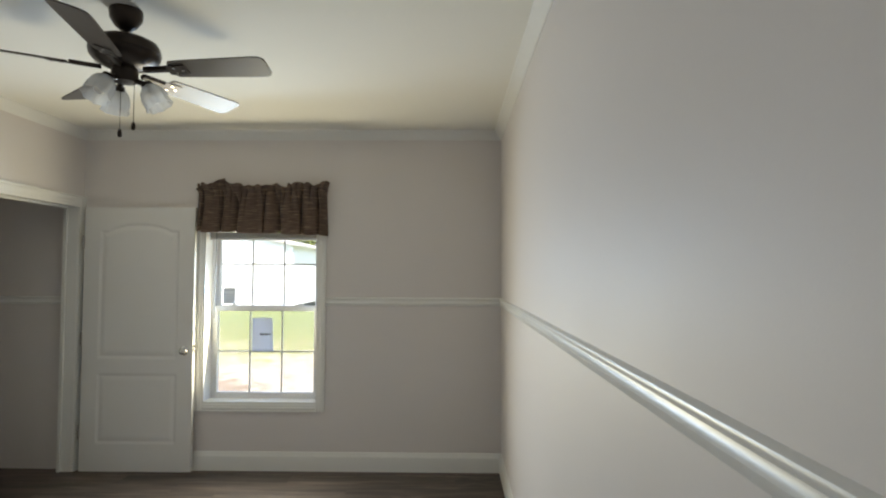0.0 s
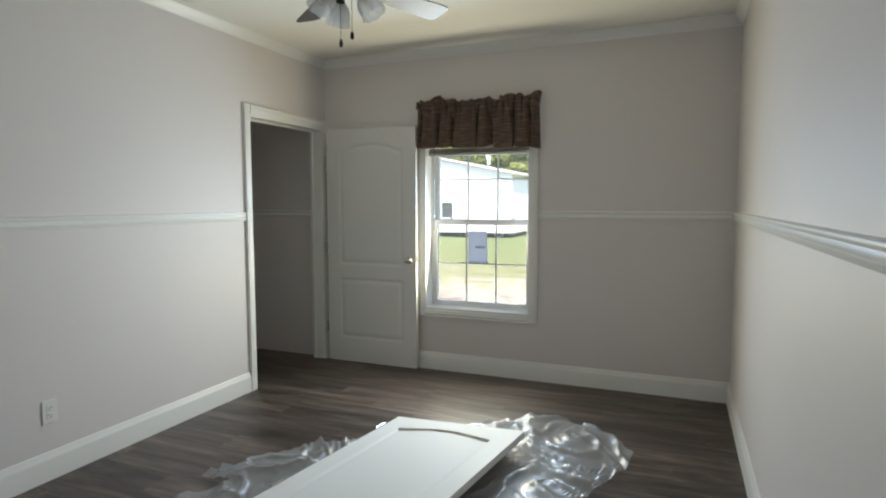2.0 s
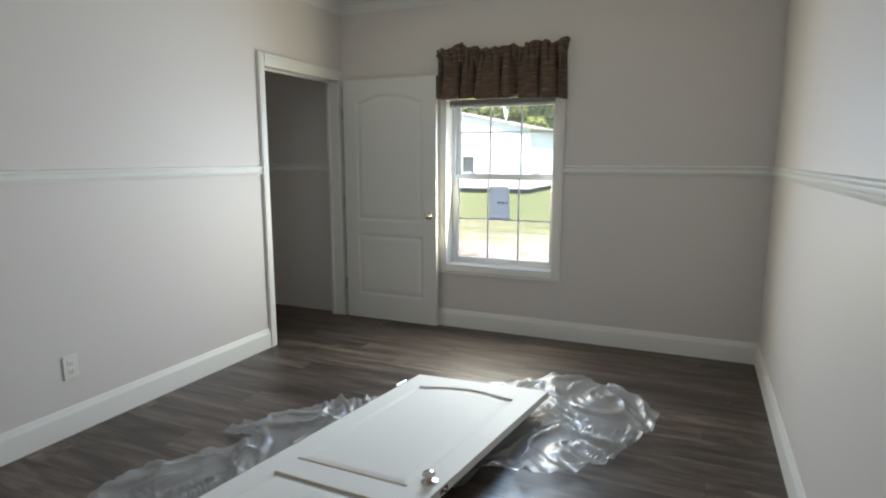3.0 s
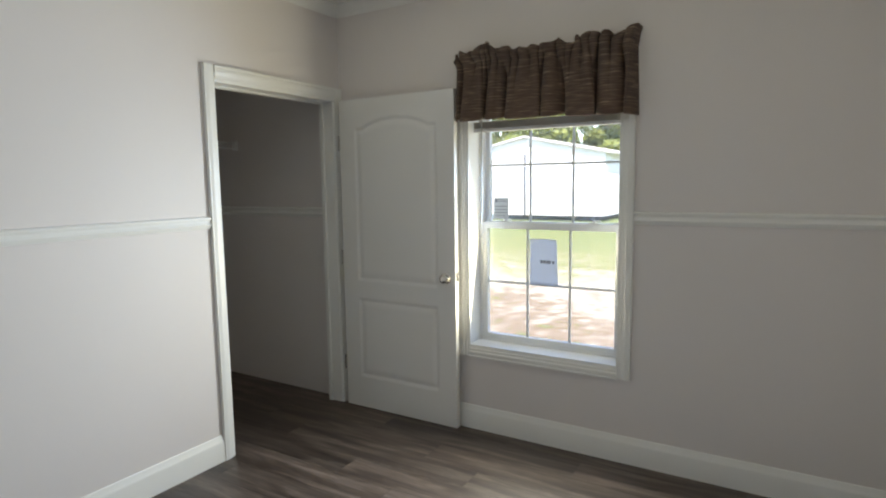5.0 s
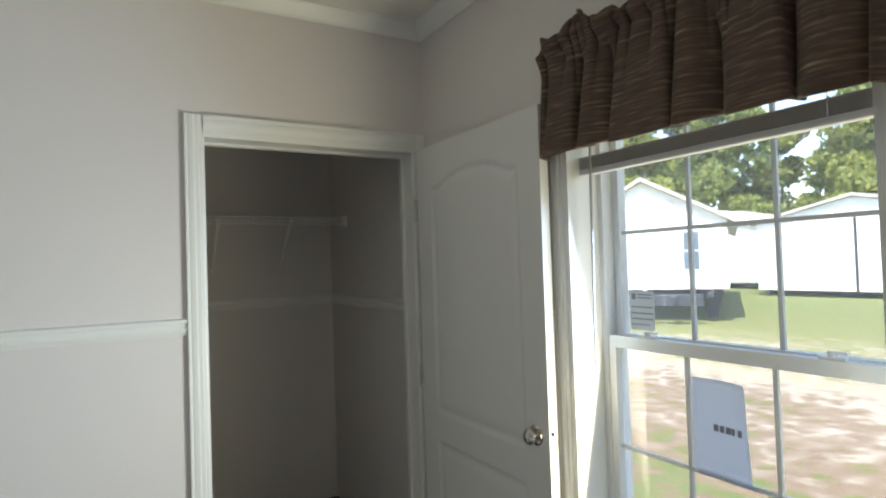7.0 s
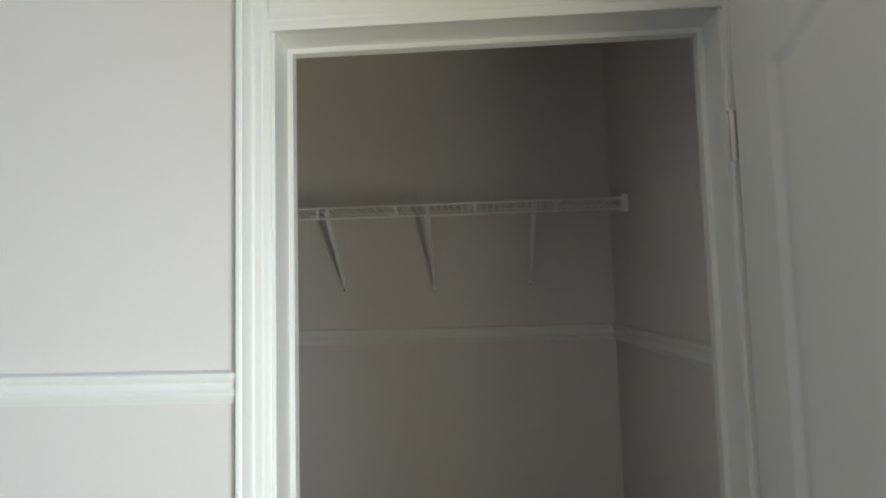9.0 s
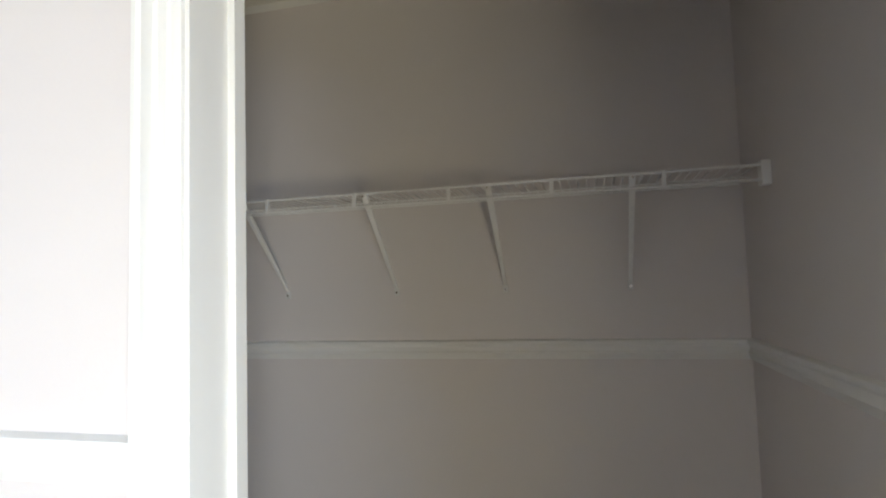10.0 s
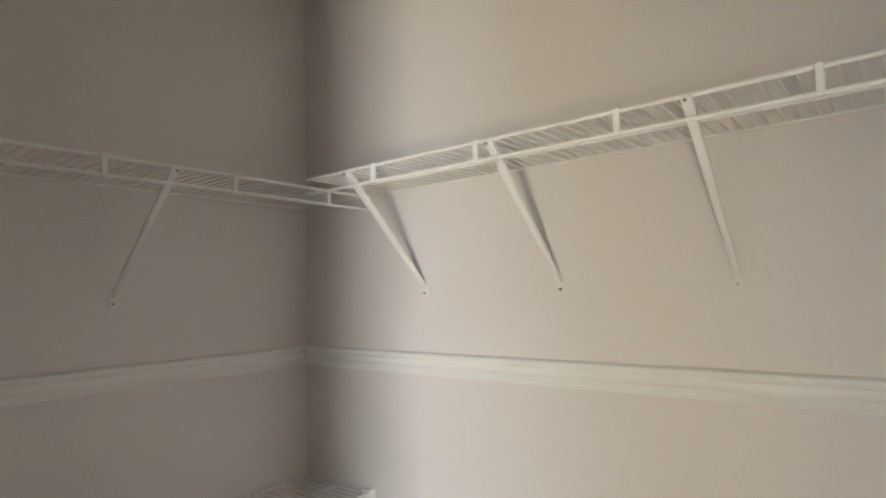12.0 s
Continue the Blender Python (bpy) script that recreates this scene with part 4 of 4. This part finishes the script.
house_b = gable_house("modular_house", -17.86, -12.4, 21.66, 38.0, 0.36, 2.72, 4.22, "white wrapped modular house half on its transport chassis", False, [(-13.55, 1.05, 0.5, 1.30)])
turn_b = Matrix.Translation((-12.4, 21.66, 0)) @ pose(0, 0, 0, 0, 0, 33) @ Matrix.Translation((12.4, -21.66, 0))
house_b.matrix_basis = turn_b
part("hitch", boxed((-15.6, -15.4, 20.4, 21.6, 0.0, 0.18), (-14.2, -14.0, 20.4, 21.6, 0.0, 0.18), (-15.6, -13.2, 20.7, 20.95, -0.15, 0.22), bevel=0.02), M_CHASSIS, house_b, "dark steel towing frame")
part("corner_strap", boxed((-15.19, -15.07, 21.60, 21.655, 0.2, 3.2)), M_SIDING, house_b)
for x, z in ((-16.3, 3.0), (-15.6, 3.4), (-14.2, 3.2), (-12.9, 2.3), (-16.9, 2.1)):
    part("wrap_patch", boxed((x - 0.12, x + 0.12, 21.62, 21.655, z, z + 0.3)), M_LABEL, house_b)
house_a = gable_house("modular_house", -19.2, -9.4, 34.65, 52.0, -0.48, 3.12, 4.15, "white double-wide modular house, joined at a dark seam", True, [])
house_c = gable_house("sided_house", -36.0, -22.2, 40.0, 50.0, -0.4, 3.3, 4.9, "cream house with horizontal vinyl siding between others", False, [], M_SIDING)
for k in range(22):
    part("siding_board", boxed((-36.0, -22.2, 39.97, 40.0, -0.28 + k * 0.16, -0.28 + k * 0.16 + 0.14)), M_SIDING, house_c)


def tree_crown(seed, height, spread, leaves):
    """Many small leaf clumps gathered about limb ends, with gaps between."""
    rng = np.random.default_rng(seed)
    blobs = []
    for _ in range(34):
        a = rng.uniform(0, 2 * math.pi)
        h = rng.uniform(0.16, 1.0)
        r = spread * rng.uniform(0.15, 1.0) * (1.15 - abs(h - 0.55) * 1.5)
        blobs.append((r * math.cos(a), r * math.sin(a), h * height, rng.uniform(0.6, 1.25) * spread * 0.36))
    blobs = np.array(blobs)
    pick = blobs[rng.integers(0, len(blobs), leaves)]
    dirs = rng.normal(size=(leaves, 3))
    dirs /= np.linalg.norm(dirs, axis=1)[:, None]
    rad = pick[:, 3] * rng.uniform(0.55, 1.05, leaves)
    cen = pick[:, :3] + dirs * rad[:, None] * np.array([1, 1, 0.75])
    u = rng.normal(size=(leaves, 3))
    u /= np.linalg.norm(u, axis=1)[:, None]
    v = np.cross(u, dirs + rng.normal(scale=0.5, size=(leaves, 3)))
    v /= np.linalg.norm(v, axis=1)[:, None]
    s = rng.uniform(0.14, 0.34, leaves)[:, None]
    quad = np.stack([cen - u * s, cen + v * s * 0.7, cen + u * s, cen - v * s * 0.7], 1).reshape(-1, 3)
    me = bpy.data.meshes.new("crown")
    me.from_pydata([tuple(p) for p in quad], [], [(4 * i, 4 * i + 1, 4 * i + 2, 4 * i + 3) for i in range(leaves)])
    me.materials.append(M_LEAF if seed % 2 else M_LEAF2)
    return me


def tree(seed, height, spread):
    t = tagged(new("tree"), "tall leafy green tree behind the houses", "tree", "tree line")
    rng = random.Random(seed)
    bm = bmesh.new()
    prev, r0 = Vector((0, 0, -0.1)), 0.24
    for k in range(1, 7):
        nxt = Vector((rng.uniform(-0.2, 0.2), rng.uniform(-0.2, 0.2), height * 0.13 * k))
        rod(bm, prev, nxt, r0 * (1 - k * 0.12), 8)
        if k > 2:
            for _ in range(2):
                a = rng.uniform(0, 6.28)
                rod(bm, nxt, nxt + Vector((math.cos(a) * spread * 0.6, math.sin(a) * spread * 0.6, height * 0.12)), 0.06, 6)
        prev = nxt
    part("trunk", bm, M_BARK, t, "", True)
    crown = new("crown", tree_crown(seed, height, spread, 14000))
    crown.parent = t
    return t


kinds = [tree(11, 15.0, 4.6), tree(12, 18.0, 5.2), tree(13, 13.0, 4.4), tree(14, 16.5, 4.9)]
rng = random.Random(5)
spots = [(-78 + 4.0 * k + rng.uniform(-1.2, 1.2), 58 + rng.uniform(-2, 4) - (12 if k < 12 else 0) + 9 * (k % 2)) for k in range(25)]
for k, (x, y) in enumerate(spots):
    m = pose(x, y, GZ, 0, 0, rng.uniform(0, 360)) @ Matrix.Scale(rng.uniform(0.85, 1.1), 4)
    if k < 4:
        kinds[k].matrix_basis = m
    else:
        c = copy_thing(kinds[k % 4], Matrix())
        c.matrix_basis = m

# ---- floor planks ----
floor_base = structure("floor", boxed((CXE, XE + 0.02, YS - 0.02, YN + 0.02, -0.12, FZ - 0.005), (CX - 0.02, CXE, CY0 - 0.10, YN + 0.02, -0.12, FZ - 0.005)), M_DARK, "grey-brown wood-look vinyl plank floor", "floor")
PW, PL = 0.178, 1.22
plank_mesh = None
rng = random.Random(3)
row, y = 0, YS
while y < YN:
    x = CX - (0.41 * row % PL) - rng.uniform(0, 0.2)
    w = min(PW, YN - y)
    while x < XE:
        a, b = max(x, CX if y + PW > CY0 else CXE + 0.02), min(x + PL, XE)
        if b - a > 0.02:
            if plank_mesh is None:
                bm = boxed((0, 1, 0, 1, -0.0045, -0.0006))
                top = [f for f in bm.faces if all(v.co.z > -0.001 for v in f.verts)]
                res = bmesh.ops.inset_individual(bm, faces=top, thickness=0.0012, depth=0.0)
                for f in top:
                    for v in f.verts:
                        v.co.z = 0.0
                plank = part("plank", bm, M_PLANK, floor_base)
                plank_mesh = plank.data
            else:
                plank = new("plank", plank_mesh)
                plank.parent = floor_base
            plank.matrix_basis = Matrix.Translation((a, y, FZ)) @ Matrix.Diagonal((b - a - 0.0008, w - 0.0008, 1, 1))
        x += PL
    y += PW
    row += 1
